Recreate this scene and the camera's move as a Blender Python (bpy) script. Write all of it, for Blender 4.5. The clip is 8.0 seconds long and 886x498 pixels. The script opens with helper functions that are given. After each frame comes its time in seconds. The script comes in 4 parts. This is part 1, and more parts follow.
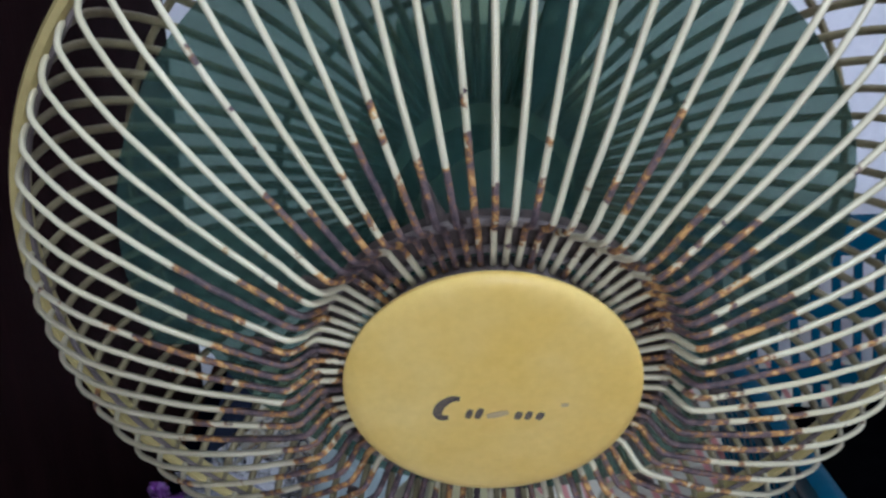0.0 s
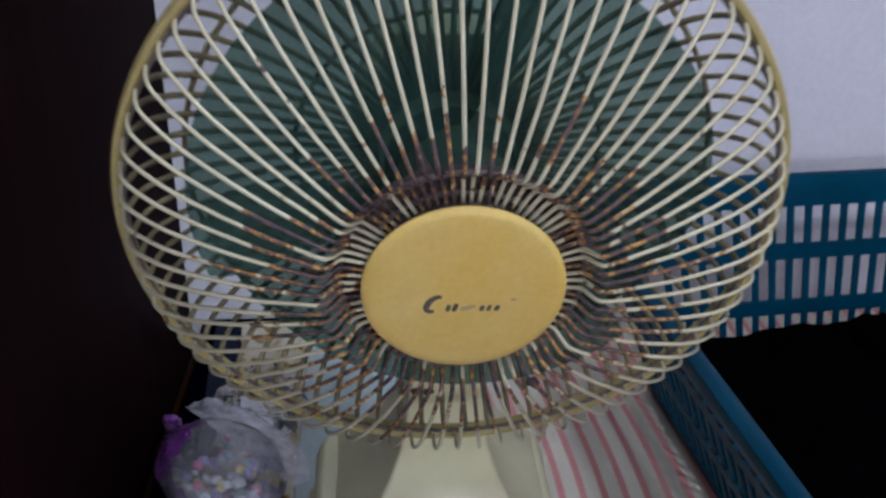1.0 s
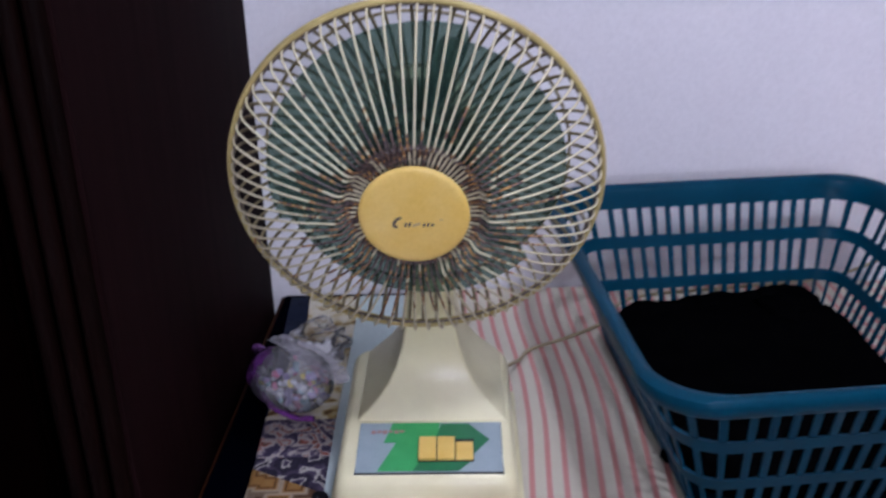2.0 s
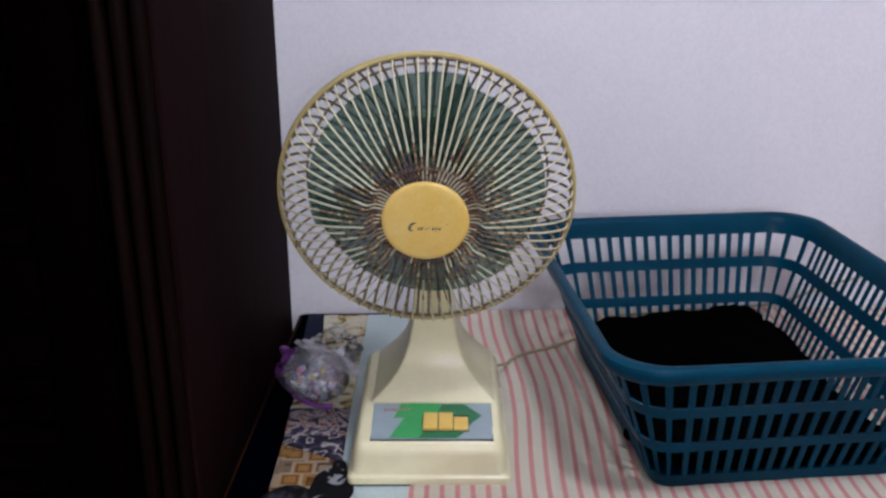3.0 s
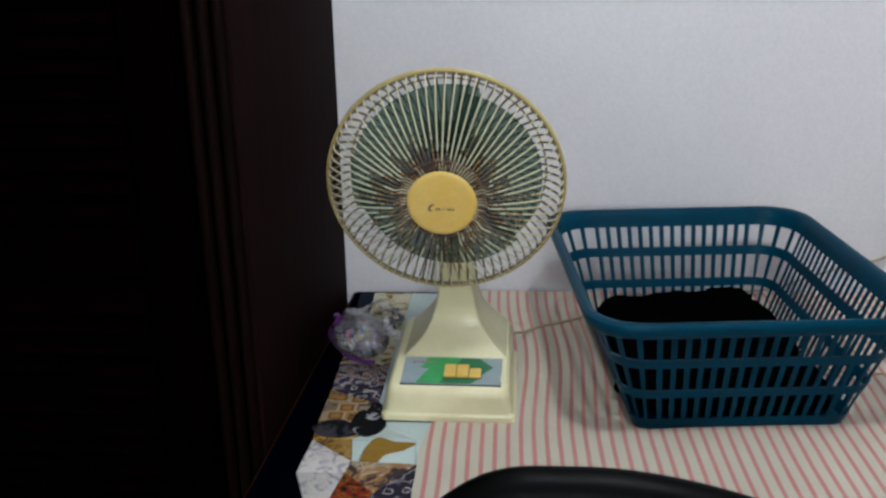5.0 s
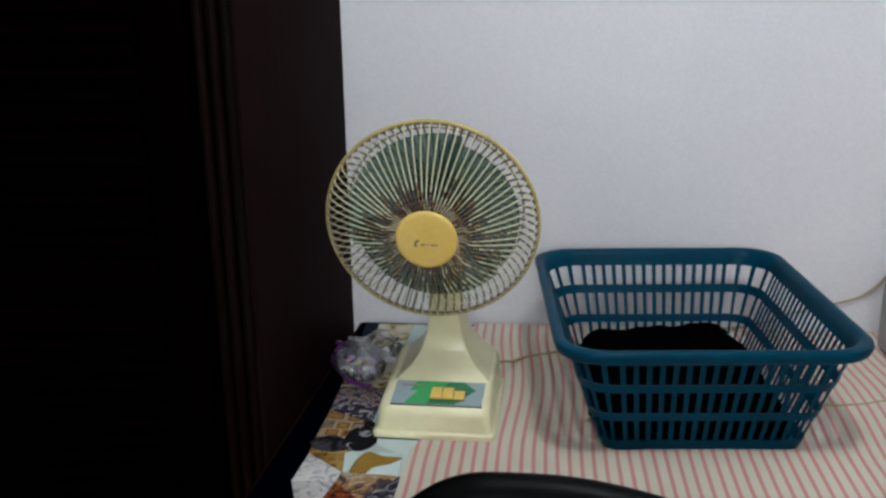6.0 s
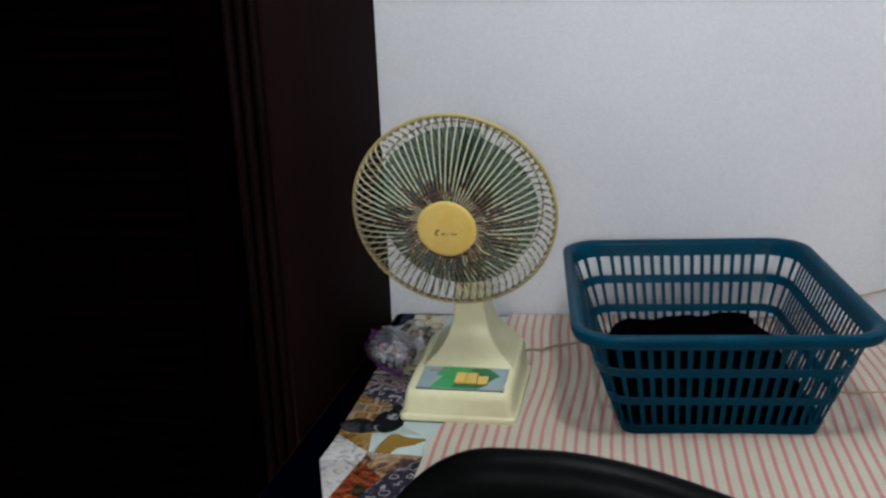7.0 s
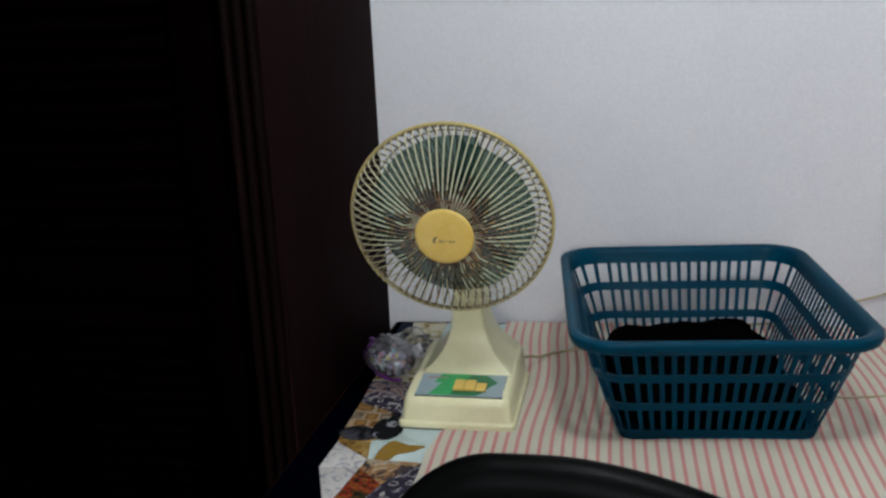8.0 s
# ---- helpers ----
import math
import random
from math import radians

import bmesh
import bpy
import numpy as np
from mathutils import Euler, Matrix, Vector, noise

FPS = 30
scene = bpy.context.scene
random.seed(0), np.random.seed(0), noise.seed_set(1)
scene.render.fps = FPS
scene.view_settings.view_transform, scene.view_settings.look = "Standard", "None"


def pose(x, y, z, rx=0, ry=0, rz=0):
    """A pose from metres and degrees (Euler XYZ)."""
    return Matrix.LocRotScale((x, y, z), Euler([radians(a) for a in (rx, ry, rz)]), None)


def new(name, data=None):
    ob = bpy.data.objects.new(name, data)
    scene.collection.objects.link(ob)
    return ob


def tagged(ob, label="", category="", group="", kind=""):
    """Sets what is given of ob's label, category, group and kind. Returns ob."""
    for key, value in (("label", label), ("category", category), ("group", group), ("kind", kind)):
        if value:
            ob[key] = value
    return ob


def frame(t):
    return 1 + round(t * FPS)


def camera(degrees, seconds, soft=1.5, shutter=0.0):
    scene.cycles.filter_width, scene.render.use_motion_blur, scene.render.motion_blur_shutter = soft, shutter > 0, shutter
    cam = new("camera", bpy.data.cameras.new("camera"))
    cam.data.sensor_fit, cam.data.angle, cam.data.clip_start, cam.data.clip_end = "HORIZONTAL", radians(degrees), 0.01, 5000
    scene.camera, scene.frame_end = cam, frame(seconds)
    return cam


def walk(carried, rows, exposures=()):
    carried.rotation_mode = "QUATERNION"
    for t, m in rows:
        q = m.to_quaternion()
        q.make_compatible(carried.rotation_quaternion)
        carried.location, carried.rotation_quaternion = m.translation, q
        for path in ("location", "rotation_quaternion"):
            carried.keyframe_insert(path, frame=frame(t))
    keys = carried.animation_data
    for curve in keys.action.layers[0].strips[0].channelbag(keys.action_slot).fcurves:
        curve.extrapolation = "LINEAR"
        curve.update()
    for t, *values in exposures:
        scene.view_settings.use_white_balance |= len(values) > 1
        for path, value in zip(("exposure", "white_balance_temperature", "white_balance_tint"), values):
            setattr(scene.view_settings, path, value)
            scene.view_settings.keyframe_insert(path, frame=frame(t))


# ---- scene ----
# ---------------------------------------------------------------- camera
LENS = 50.15
PATH = [
    (0.0, pose(-0.0299, -0.2682, 1.2672, 64.302, -1.214, -1.339)),
    (0.3, pose(-0.0311, -0.2858, 1.2735, 65.195, -1.966, -2.398)),
    (0.5, pose(-0.0355, -0.3023, 1.2797, 64.353, -2.068, -3.027)),
    (0.8, pose(-0.0485, -0.3444, 1.2951, 62.460, -1.501, -5.184)),
    (1.0, pose(-0.0530, -0.3957, 1.3114, 63.120, -1.254, -5.118)),
    (1.2, pose(-0.0405, -0.4715, 1.3330, 65.020, -0.550, -4.200)),
    (1.5, pose(-0.0030, -0.6014, 1.3659, 64.722, 0.877, -0.627)),
    (1.7, pose(0.0123, -0.6769, 1.3812, 64.441, 1.026, 0.699)),
    (2.0, pose(0.0185, -0.7676, 1.3901, 66.560, 1.116, -0.558)),
    (2.2, pose(0.0024, -0.8173, 1.3901, 68.857, 0.397, -1.860)),
    (3.3, pose(-0.0014, -1.0494, 1.4234, 71.036, 0.091, -0.171)),
    (3.5, pose(0.0110, -1.0755, 1.4327, 71.499, 0.268, 0.410)),
    (3.8, pose(0.0285, -1.1030, 1.4345, 71.958, 0.602, 0.710)),
    (4.0, pose(0.0360, -1.1186, 1.4350, 71.782, 0.829, 1.185)),
    (4.3, pose(0.0486, -1.1466, 1.4379, 72.194, 1.266, 1.416)),
    (4.5, pose(0.0594, -1.1707, 1.4409, 71.889, 1.691, 1.675)),
    (4.7, pose(0.0717, -1.2003, 1.4440, 71.060, 1.570, 2.734)),
    (5.8, pose(0.1429, -1.3754, 1.4722, 73.519, 0.411, 4.761)),
    (6.0, pose(0.1745, -1.3870, 1.4797, 73.910, 0.849, 6.170)),
    (6.5, pose(0.2357, -1.4187, 1.4762, 74.773, 1.223, 9.200)),
    (6.8, pose(0.2521, -1.4289, 1.4741, 74.226, 1.903, 9.960)),
    (7.0, pose(0.2569, -1.4371, 1.4737, 74.145, 2.278, 10.055)),
    (7.2, pose(0.2590, -1.4504, 1.4757, 74.275, 2.551, 9.834)),
    (7.5, pose(0.2597, -1.4635, 1.4793, 74.370, 2.756, 9.974)),
    (8.0, pose(0.2592, -1.4465, 1.4727, 74.720, 2.537, 9.875)),
]
cam = camera(LENS, 8.0, soft=2.5, shutter=0.4)
walk(cam, PATH, exposures=(
    (0.0, 0.10, 5250, 8), (0.5, 0.10, 5350, 14), (1.0, -0.24, 5550, 14), (1.5, -0.20, 5600, 22), (2.0, 0.04, 5650, 21),
    (3.5, 0.04, 6150, 13), (4.5, -0.04, 6200, 5), (6.0, -0.12, 6200, 1), (8.0, -0.18, 6200, 1)))

# ---------------------------------------------------------------- light
world = bpy.data.worlds.new("world")
scene.world = world
world.use_nodes = True
world.node_tree.nodes["Background"].inputs[0].default_value = (0.02, 0.02, 0.025, 1)
world.node_tree.nodes["Background"].inputs[1].default_value = 1.0


def lamp(name, place, energy, size, colour):
    data = bpy.data.lights.new(name, "POINT")
    data.shadow_soft_size, data.energy, data.color = size, energy, colour
    ob = new(name, data)
    ob.matrix_world = pose(*place)
    return ob


# a ceiling light over the table's front edge and a made-up fill lamp on the wall opposite
CEILING_LIGHT = (0.43, -0.68)
FILL_LIGHT = (0.36, -3.28, 1.74)
lamp("ceiling_lamp", (*CEILING_LIGHT, 2.50), 36.0, 0.09, (0.95, 0.98, 1.0))
# added frontal fill, in place of a light that moves with the camera
lamp("front_fill_lamp", (FILL_LIGHT[0], FILL_LIGHT[1] + 0.12, FILL_LIGHT[2]), 46.0, 0.05, (0.97, 0.98, 1.0))

# ---------------------------------------------------------------- materials
TABLE = 0.75
WALL = 0.554


def nodes_of(name):
    m = bpy.data.materials.new(name)
    m.use_nodes = True
    t = m.node_tree
    return m, t, t.nodes["Principled BSDF"]


def noise_node(t, scale, detail=4.0, rough=0.55, coords=None, stretch=None):
    n = t.nodes.new("ShaderNodeTexNoise")
    n.inputs["Scale"].default_value = scale
    n.inputs["Detail"].default_value = detail
    n.inputs["Roughness"].default_value = rough
    c = coords
    if c is None:
        c = t.nodes.new("ShaderNodeTexCoord").outputs["Object"]
    if stretch:
        mp = t.nodes.new("ShaderNodeMapping")
        mp.inputs["Scale"].default_value = stretch
        t.links.new(c, mp.inputs[0])
        c = mp.outputs[0]
    t.links.new(c, n.inputs["Vector"])
    return n


def ramp_node(t, source, stops):
    r = t.nodes.new("ShaderNodeValToRGB")
    while len(r.color_ramp.elements) < len(stops):
        r.color_ramp.elements.new(0.5)
    for e, (p, c) in zip(r.color_ramp.elements, stops):
        e.position = p
        e.color = (*c, 1) if len(c) == 3 else c
    t.links.new(source, r.inputs[0])
    return r


def mix_node(t, fac, a, b, blend="MIX"):
    m = t.nodes.new("ShaderNodeMix")
    m.data_type, m.blend_type = "RGBA", blend
    for sock, v in ((m.inputs[0], fac), (m.inputs[6], a), (m.inputs[7], b)):
        if isinstance(v, (int, float)):
            sock.default_value = v
        elif isinstance(v, tuple):
            sock.default_value = (*v, 1)
        else:
            t.links.new(v, sock)
    return m.outputs[2]


def math_node(t, op, a, b=0.0, clamp=False):
    m = t.nodes.new("ShaderNodeMath")
    m.operation, m.use_clamp = op, clamp
    for sock, v in zip(m.inputs, (a, b)):
        if isinstance(v, (int, float)):
            sock.default_value = v
        else:
            t.links.new(v, sock)
    return m.outputs[0]


def bump_node(t, p, height, strength, distance=0.002):
    b = t.nodes.new("ShaderNodeBump")
    b.inputs["Strength"].default_value = strength
    b.inputs["Distance"].default_value = distance
    t.links.new(height, b.inputs["Height"])
    t.links.new(b.outputs[0], p.inputs["Normal"])


def plain(name, a, b, rough=0.5, scale=30.0, bump=0.0, spec=0.5, metal=0.0, fine=None, stretch=None, coat=0.0):
    """Two tones blended by a coarse noise, with a fine grain over them."""
    m, t, p = nodes_of(name)
    big = noise_node(t, scale, stretch=stretch)
    small = noise_node(t, fine or scale * 12, 3.0, stretch=stretch)
    c = mix_node(t, ramp_node(t, big.outputs[0], [(0.3, (0, 0, 0)), (0.7, (1, 1, 1))]).outputs[0], a, b)
    c = mix_node(t, 0.25, c, mix_node(t, small.outputs[0], tuple(v * 0.6 for v in a), tuple(min(1, v * 1.3) for v in b)))
    t.links.new(c, p.inputs["Base Color"])
    r = math_node(t, "MULTIPLY_ADD", big.outputs[0], 0.2)
    r.node.inputs[2].default_value = rough - 0.1
    t.links.new(r, p.inputs["Roughness"])
    p.inputs["Specular IOR Level"].default_value = spec
    p.inputs["Metallic"].default_value = metal
    p.inputs["Coat Weight"].default_value = coat
    if bump:
        bump_node(t, p, small.outputs[0], bump)
    return m


M_WALL = plain("painted_plaster", (0.72, 0.70, 0.74), (0.78, 0.76, 0.79), 0.75, 3.0, 0.12, 0.3, fine=160)
M_FLOOR = plain("floor_tile", (0.45, 0.42, 0.38), (0.52, 0.48, 0.44), 0.4, 4.0, 0.05)
M_CREAM = plain("aged_cream_plastic", (0.80, 0.73, 0.42), (0.86, 0.80, 0.52), 0.32, 14.0, 0.0, 0.6, fine=40)
M_CAP = plain("yellowed_plastic", (0.74, 0.47, 0.070), (0.81, 0.60, 0.20), 0.36, 26.0, 0.02, 0.5)
M_RIM = plain("yellowed_rim_plastic", (0.33, 0.25, 0.085), (0.56, 0.46, 0.18), 0.45, 24.0, 0.05)
M_BUTTON = plain("button_plastic", (0.80, 0.50, 0.10), (0.86, 0.58, 0.16), 0.4, 60.0)
M_PLATE = plain("label_grey_blue", (0.28, 0.36, 0.39), (0.34, 0.42, 0.45), 0.35, 50.0)
M_GREEN = plain("label_green", (0.03, 0.34, 0.09), (0.05, 0.42, 0.12), 0.35, 60.0)
M_DARKGREEN = plain("label_dark_green", (0.01, 0.16, 0.06), (0.02, 0.20, 0.08), 0.35, 60.0)
M_INK = plain("blue_black_ink", (0.008, 0.010, 0.035), (0.20, 0.15, 0.09), 0.5, 700.0)
M_FADED = plain("faded_ink", (0.55, 0.38, 0.16), (0.42, 0.32, 0.20), 0.5, 600.0)
M_REDINK = plain("red_ink", (0.35, 0.16, 0.16), (0.45, 0.22, 0.20), 0.5, 400.0)
M_BASKET = plain("blue_basket_plastic", (0.0004, 0.031, 0.058), (0.0008, 0.042, 0.078), 0.34, 14.0, 0.05, 0.07)
M_BLACKCLOTH = plain("black_laundry", (0.0005, 0.0005, 0.0007), (0.0014, 0.0014, 0.0017), 0.95, 40.0, 0.4, 0.0)
M_CHAIR = plain("black_leatherette", (0.0012, 0.0012, 0.0012), (0.0024, 0.0024, 0.0024), 0.36, 60.0, 0.06, 0.045)
M_NAVY = plain("navy_cotton", (0.0002, 0.0004, 0.0016), (0.0004, 0.0007, 0.0028), 0.95, 60.0, 0.3, 0.0)
M_CORD = plain("beige_cord", (0.34, 0.27, 0.15), (0.43, 0.35, 0.21), 0.5, 60.0)
M_ORANGEWOOD = plain("varnished_edge", (0.008, 0.0022, 0.0006), (0.020, 0.0055, 0.0012), 0.6, 30.0, spec=0.05, stretch=(1, 0.1, 1))
M_DUST = plain("dusty_wire", (0.11, 0.085, 0.080), (0.19, 0.155, 0.14), 0.85, 120.0, 0.3)
M_GRIME = plain("brown_grime", (0.052, 0.040, 0.036), (0.135, 0.105, 0.092), 0.95, 240.0, 0.4, 0.1)
M_MOTOR = plain("motor_cream", (0.55, 0.52, 0.36), (0.62, 0.58, 0.42), 0.45, 20.0)
M_GREY = plain("grey_plastic", (0.26, 0.26, 0.27), (0.33, 0.33, 0.34), 0.4, 20.0)
M_DARKGAP = plain("near_black_finish", (0.012, 0.012, 0.012), (0.02, 0.02, 0.02), 0.6, 60.0)
M_LAMP = plain("lamp_white", (0.8, 0.8, 0.8), (0.85, 0.85, 0.85), 0.4, 20.0)


def wood_material(name, dark, light, rough, spec):
    m, t, p = nodes_of(name)
    n = noise_node(t, 6.0, 5.0, 0.6, stretch=(9, 9, 0.5))
    f = noise_node(t, 40.0, 3.0, 0.6, stretch=(8, 8, 0.3))
    c = mix_node(t, 0.45, ramp_node(t, n.outputs[0], [(0.35, dark), (0.7, light)]).outputs[0],
                 ramp_node(t, f.outputs[0], [(0.3, dark), (0.7, light)]).outputs[0])
    t.links.new(c, p.inputs["Base Color"])
    p.inputs["Roughness"].default_value = rough
    p.inputs["Specular IOR Level"].default_value = spec
    bump_node(t, p, f.outputs[0], 0.15, 0.001)
    return m


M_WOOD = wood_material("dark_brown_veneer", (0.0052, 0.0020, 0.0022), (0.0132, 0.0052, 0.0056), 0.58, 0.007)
# doors and plinth: much darker than the side panels
M_FRONT = wood_material("near_black_wood", (0.0004, 0.0001, 0.0001), (0.0016, 0.0004, 0.0004), 0.7, 0.0)


M_MOULD = wood_material("red_black_moulding", (0.0016, 0.00045, 0.0004), (0.0052, 0.0014, 0.0010), 0.5, 0.04)


def wire_material():
    """Cream enamel on wire, rusted and dusty in patches that grow towards the hub."""
    m, t, p = nodes_of("rusty_enamelled_wire")
    coords = t.nodes.new("ShaderNodeTexCoord").outputs["Object"]
    sep = t.nodes.new("ShaderNodeSeparateXYZ")
    t.links.new(coords, sep.inputs[0])
    r = math_node(t, "SQRT", math_node(t, "ADD", math_node(t, "POWER", sep.outputs[0], 2.0), math_node(t, "POWER", sep.outputs[1], 2.0)))
    inner = t.nodes.new("ShaderNodeMapRange")
    for i, v in enumerate((0.056, 0.140, 0.27, -0.11)):
        inner.inputs[i + 1].default_value = v
    t.links.new(r, inner.inputs[0])
    # more rust low and to the sides than at the top
    low = math_node(t, "MULTIPLY", sep.outputs[1], -0.50)
    own = t.nodes.new("ShaderNodeObjectInfo").outputs["Random"]
    low = math_node(t, "ADD", low, math_node(t, "MULTIPLY", math_node(t, "SUBTRACT", own, 0.5), 0.16))
    along = t.nodes.new("ShaderNodeCombineXYZ")
    t.links.new(math_node(t, "MULTIPLY", own, 37.0), along.inputs[0])
    t.links.new(r, along.inputs[1])
    patch = noise_node(t, 26.0, 4.0, 0.62, along.outputs[0])
    fine = noise_node(t, 260.0, 3.0, 0.6, coords)
    seat = t.nodes.new("ShaderNodeMapRange")
    for i, v in enumerate((0.053, 0.066, -0.16, 0.0)):
        seat.inputs[i + 1].default_value = v
    t.links.new(r, seat.inputs[0])
    low = math_node(t, "ADD", low, seat.outputs[0])
    k = math_node(t, "ADD", math_node(t, "ADD", math_node(t, "MULTIPLY", patch.outputs[0], 1.35), inner.outputs[0]), low)
    k = math_node(t, "ADD", k, math_node(t, "MULTIPLY", math_node(t, "SUBTRACT", fine.outputs[0], 0.5), 0.26))
    k = math_node(t, "SUBTRACT", k, 0.212)
    amount = ramp_node(t, k, [(0.570, (0, 0, 0)), (0.590, (1, 1, 1))]).outputs[0]
    tint = noise_node(t, 260.0, 4.0, 0.7, coords)
    depth = math_node(t, "ADD", k, math_node(t, "MULTIPLY", math_node(t, "SUBTRACT", tint.outputs[0], 0.5), 0.95))
    # orange where the enamel has just broken, purplish brown where it has long gone
    rust = ramp_node(t, depth, [(0.53, (0.52, 0.29, 0.09)), (0.600, (0.30, 0.132, 0.036)), (0.66, (0.165, 0.088, 0.052)), (0.73, (0.125, 0.080, 0.078)), (0.90, (0.055, 0.037, 0.040))]).outputs[0]
    enamel = mix_node(t, noise_node(t, 25.0, 3.0, 0.5, coords).outputs[0], (0.51, 0.44, 0.25), (0.67, 0.61, 0.44))
    t.links.new(mix_node(t, amount, enamel, rust), p.inputs["Base Color"])
    rr = math_node(t, "MULTIPLY_ADD", amount, 0.5)
    rr.node.inputs[2].default_value = 0.32
    t.links.new(rr, p.inputs["Roughness"])
    bump_node(t, p, math_node(t, "MULTIPLY", fine.outputs[0], amount), 0.5, 0.0008)
    return m


M_WIRE = wire_material()
# cream wire coloured down for grime and for the shade behind the blades
M_REARWIRE = plain("grimy_shaded_wire", (0.11, 0.078, 0.04), (0.31, 0.26, 0.135), 0.6, 60.0, 0.2)


def blade_material():
    m, t, p = nodes_of("teal_translucent_plastic")
    n = noise_node(t, 24.0, 4.0)
    d = noise_node(t, 160.0, 3.0)
    c = ramp_node(t, n.outputs[0], [(0.3, (0.026, 0.092, 0.084)), (0.6, (0.048, 0.122, 0.108)), (0.8, (0.13, 0.18, 0.155))]).outputs[0]
    c = mix_node(t, 0.2, c, mix_node(t, d.outputs[0], (0.015, 0.04, 0.035), (0.18, 0.22, 0.19)))
    t.links.new(c, p.inputs["Base Color"])
    p.inputs["Roughness"].default_value = 0.4
    clear = t.nodes.new("ShaderNodeBsdfTransparent")
    clear.inputs[0].default_value = (0.69, 0.79, 0.71, 1)
    blend = t.nodes.new("ShaderNodeMixShader")
    blend.inputs[0].default_value = 0.63
    t.links.new(p.outputs[0], blend.inputs[1])
    t.links.new(clear.outputs[0], blend.inputs[2])
    t.links.new(blend.outputs[0], t.nodes["Material Output"].inputs[0])
    return m


M_BLADE = blade_material()


def stripe_material():
    """White cotton with woven pink stripes, softly uneven."""
    m, t, p = nodes_of("pink_striped_cotton")
    coords = t.nodes.new("ShaderNodeTexCoord").outputs["Object"]
    sep = t.nodes.new("ShaderNodeSeparateXYZ")
    t.links.new(coords, sep.inputs[0])
    x = sep.outputs[0]
    sway = noise_node(t, 3.5, 2.0, 0.5, coords)
    x = math_node(t, "ADD", x, math_node(t, "MULTIPLY", math_node(t, "SUBTRACT", sway.outputs[0], 0.5), 0.006))
    # a slack bend beside the fan
    bends = []
    for lo, hi in ((-0.03, 0.21), (0.47, 0.24)):
        bend = t.nodes.new("ShaderNodeMapRange")
        bend.interpolation_type = "SMOOTHSTEP"
        bend.inputs[1].default_value, bend.inputs[2].default_value = lo, hi
        t.links.new(sep.outputs[1], bend.inputs[0])
        bends.append(bend.outputs[0])
    x = math_node(t, "SUBTRACT", x, math_node(t, "MULTIPLY", math_node(t, "MULTIPLY", bends[0], bends[1]), 0.012))
    wv = math_node(t, "MULTIPLY_ADD", x, 1 / 0.0187)
    wv.node.inputs[2].default_value = 20.832
    wv = math_node(t, "FRACT", wv)
    tri = math_node(t, "ABSOLUTE", math_node(t, "SUBTRACT", wv, 0.5))
    fuzz = noise_node(t, 420.0, 2.0, 0.5, coords)
    tri = math_node(t, "ADD", tri, math_node(t, "MULTIPLY", math_node(t, "SUBTRACT", fuzz.outputs[0], 0.5), 0.10))
    band = ramp_node(t, tri, [(0.11, (1, 1, 1)), (0.22, (0, 0, 0))]).outputs[0]
    fade = noise_node(t, 9.0, 3.0, 0.5, coords)
    pink = mix_node(t, fade.outputs[0], (0.60, 0.215, 0.205), (0.54, 0.285, 0.26))
    ground = mix_node(t, fade.outputs[0], (0.56, 0.52, 0.42), (0.65, 0.605, 0.50))
    t.links.new(mix_node(t, band, ground, pink), p.inputs["Base Color"])
    p.inputs["Roughness"].default_value = 0.9
    p.inputs["Specular IOR Level"].default_value = 0.15
    weave = noise_node(t, 700.0, 2.0, 0.5, coords)
    crease = noise_node(t, 14.0, 4.0, 0.6, coords)
    bump_node(t, p, math_node(t, "ADD", math_node(t, "MULTIPLY", weave.outputs[0], 0.15), crease.outputs[0]), 0.7, 0.009)
    return m


M_STRIPE = stripe_material()


def print_material(name, stops, scale, swirl=2.0, kind="noise", detail=2.0):
    """A printed cotton: bands of colour along a wandering pattern."""
    m, t, p = nodes_of(name)
    coords = t.nodes.new("ShaderNodeTexCoord").outputs["Object"]
    if kind == "rings":
        n = t.nodes.new("ShaderNodeTexVoronoi")
        n.inputs["Scale"].default_value = scale
        wob = noise_node(t, 60.0, 2.0, 0.5, coords)
        vm = t.nodes.new("ShaderNodeVectorMath")
        vm.operation = "MULTIPLY_ADD"
        t.links.new(wob.outputs["Color"], vm.inputs[0])
        vm.inputs[1].default_value = (0.022, 0.022, 0.0)
        t.links.new(coords, vm.inputs[2])
        t.links.new(vm.outputs[0], n.inputs["Vector"])
        src = math_node(t, "FRACT", math_node(t, "MULTIPLY", n.outputs["Distance"], swirl))
    elif kind == "blocks":
        n = t.nodes.new("ShaderNodeTexVoronoi")
        n.distance = "CHEBYCHEV"
        n.inputs["Scale"].default_value = scale
        t.links.new(coords, n.inputs["Vector"])
        src = math_node(t, "FRACT", math_node(t, "MULTIPLY", n.outputs["Distance"], swirl))
    else:
        n = noise_node(t, scale, detail, 0.55, coords)
        n.inputs["Distortion"].default_value = swirl
        src = n.outputs[0]
    r = ramp_node(t, src, stops)
    fib = noise_node(t, 500.0, 2.0, 0.5, coords)
    c = mix_node(t, 1.0, r.outputs[0], mix_node(t, fib.outputs[0], (0.70, 0.70, 0.70), (1.0, 1.0, 1.0)), "MULTIPLY")
    t.links.new(c, p.inputs["Base Color"])
    p.inputs["Roughness"].default_value = 0.9
    p.inputs["Specular IOR Level"].default_value = 0.12
    bump_node(t, p, fib.outputs[0], 0.3, 0.001)
    return m


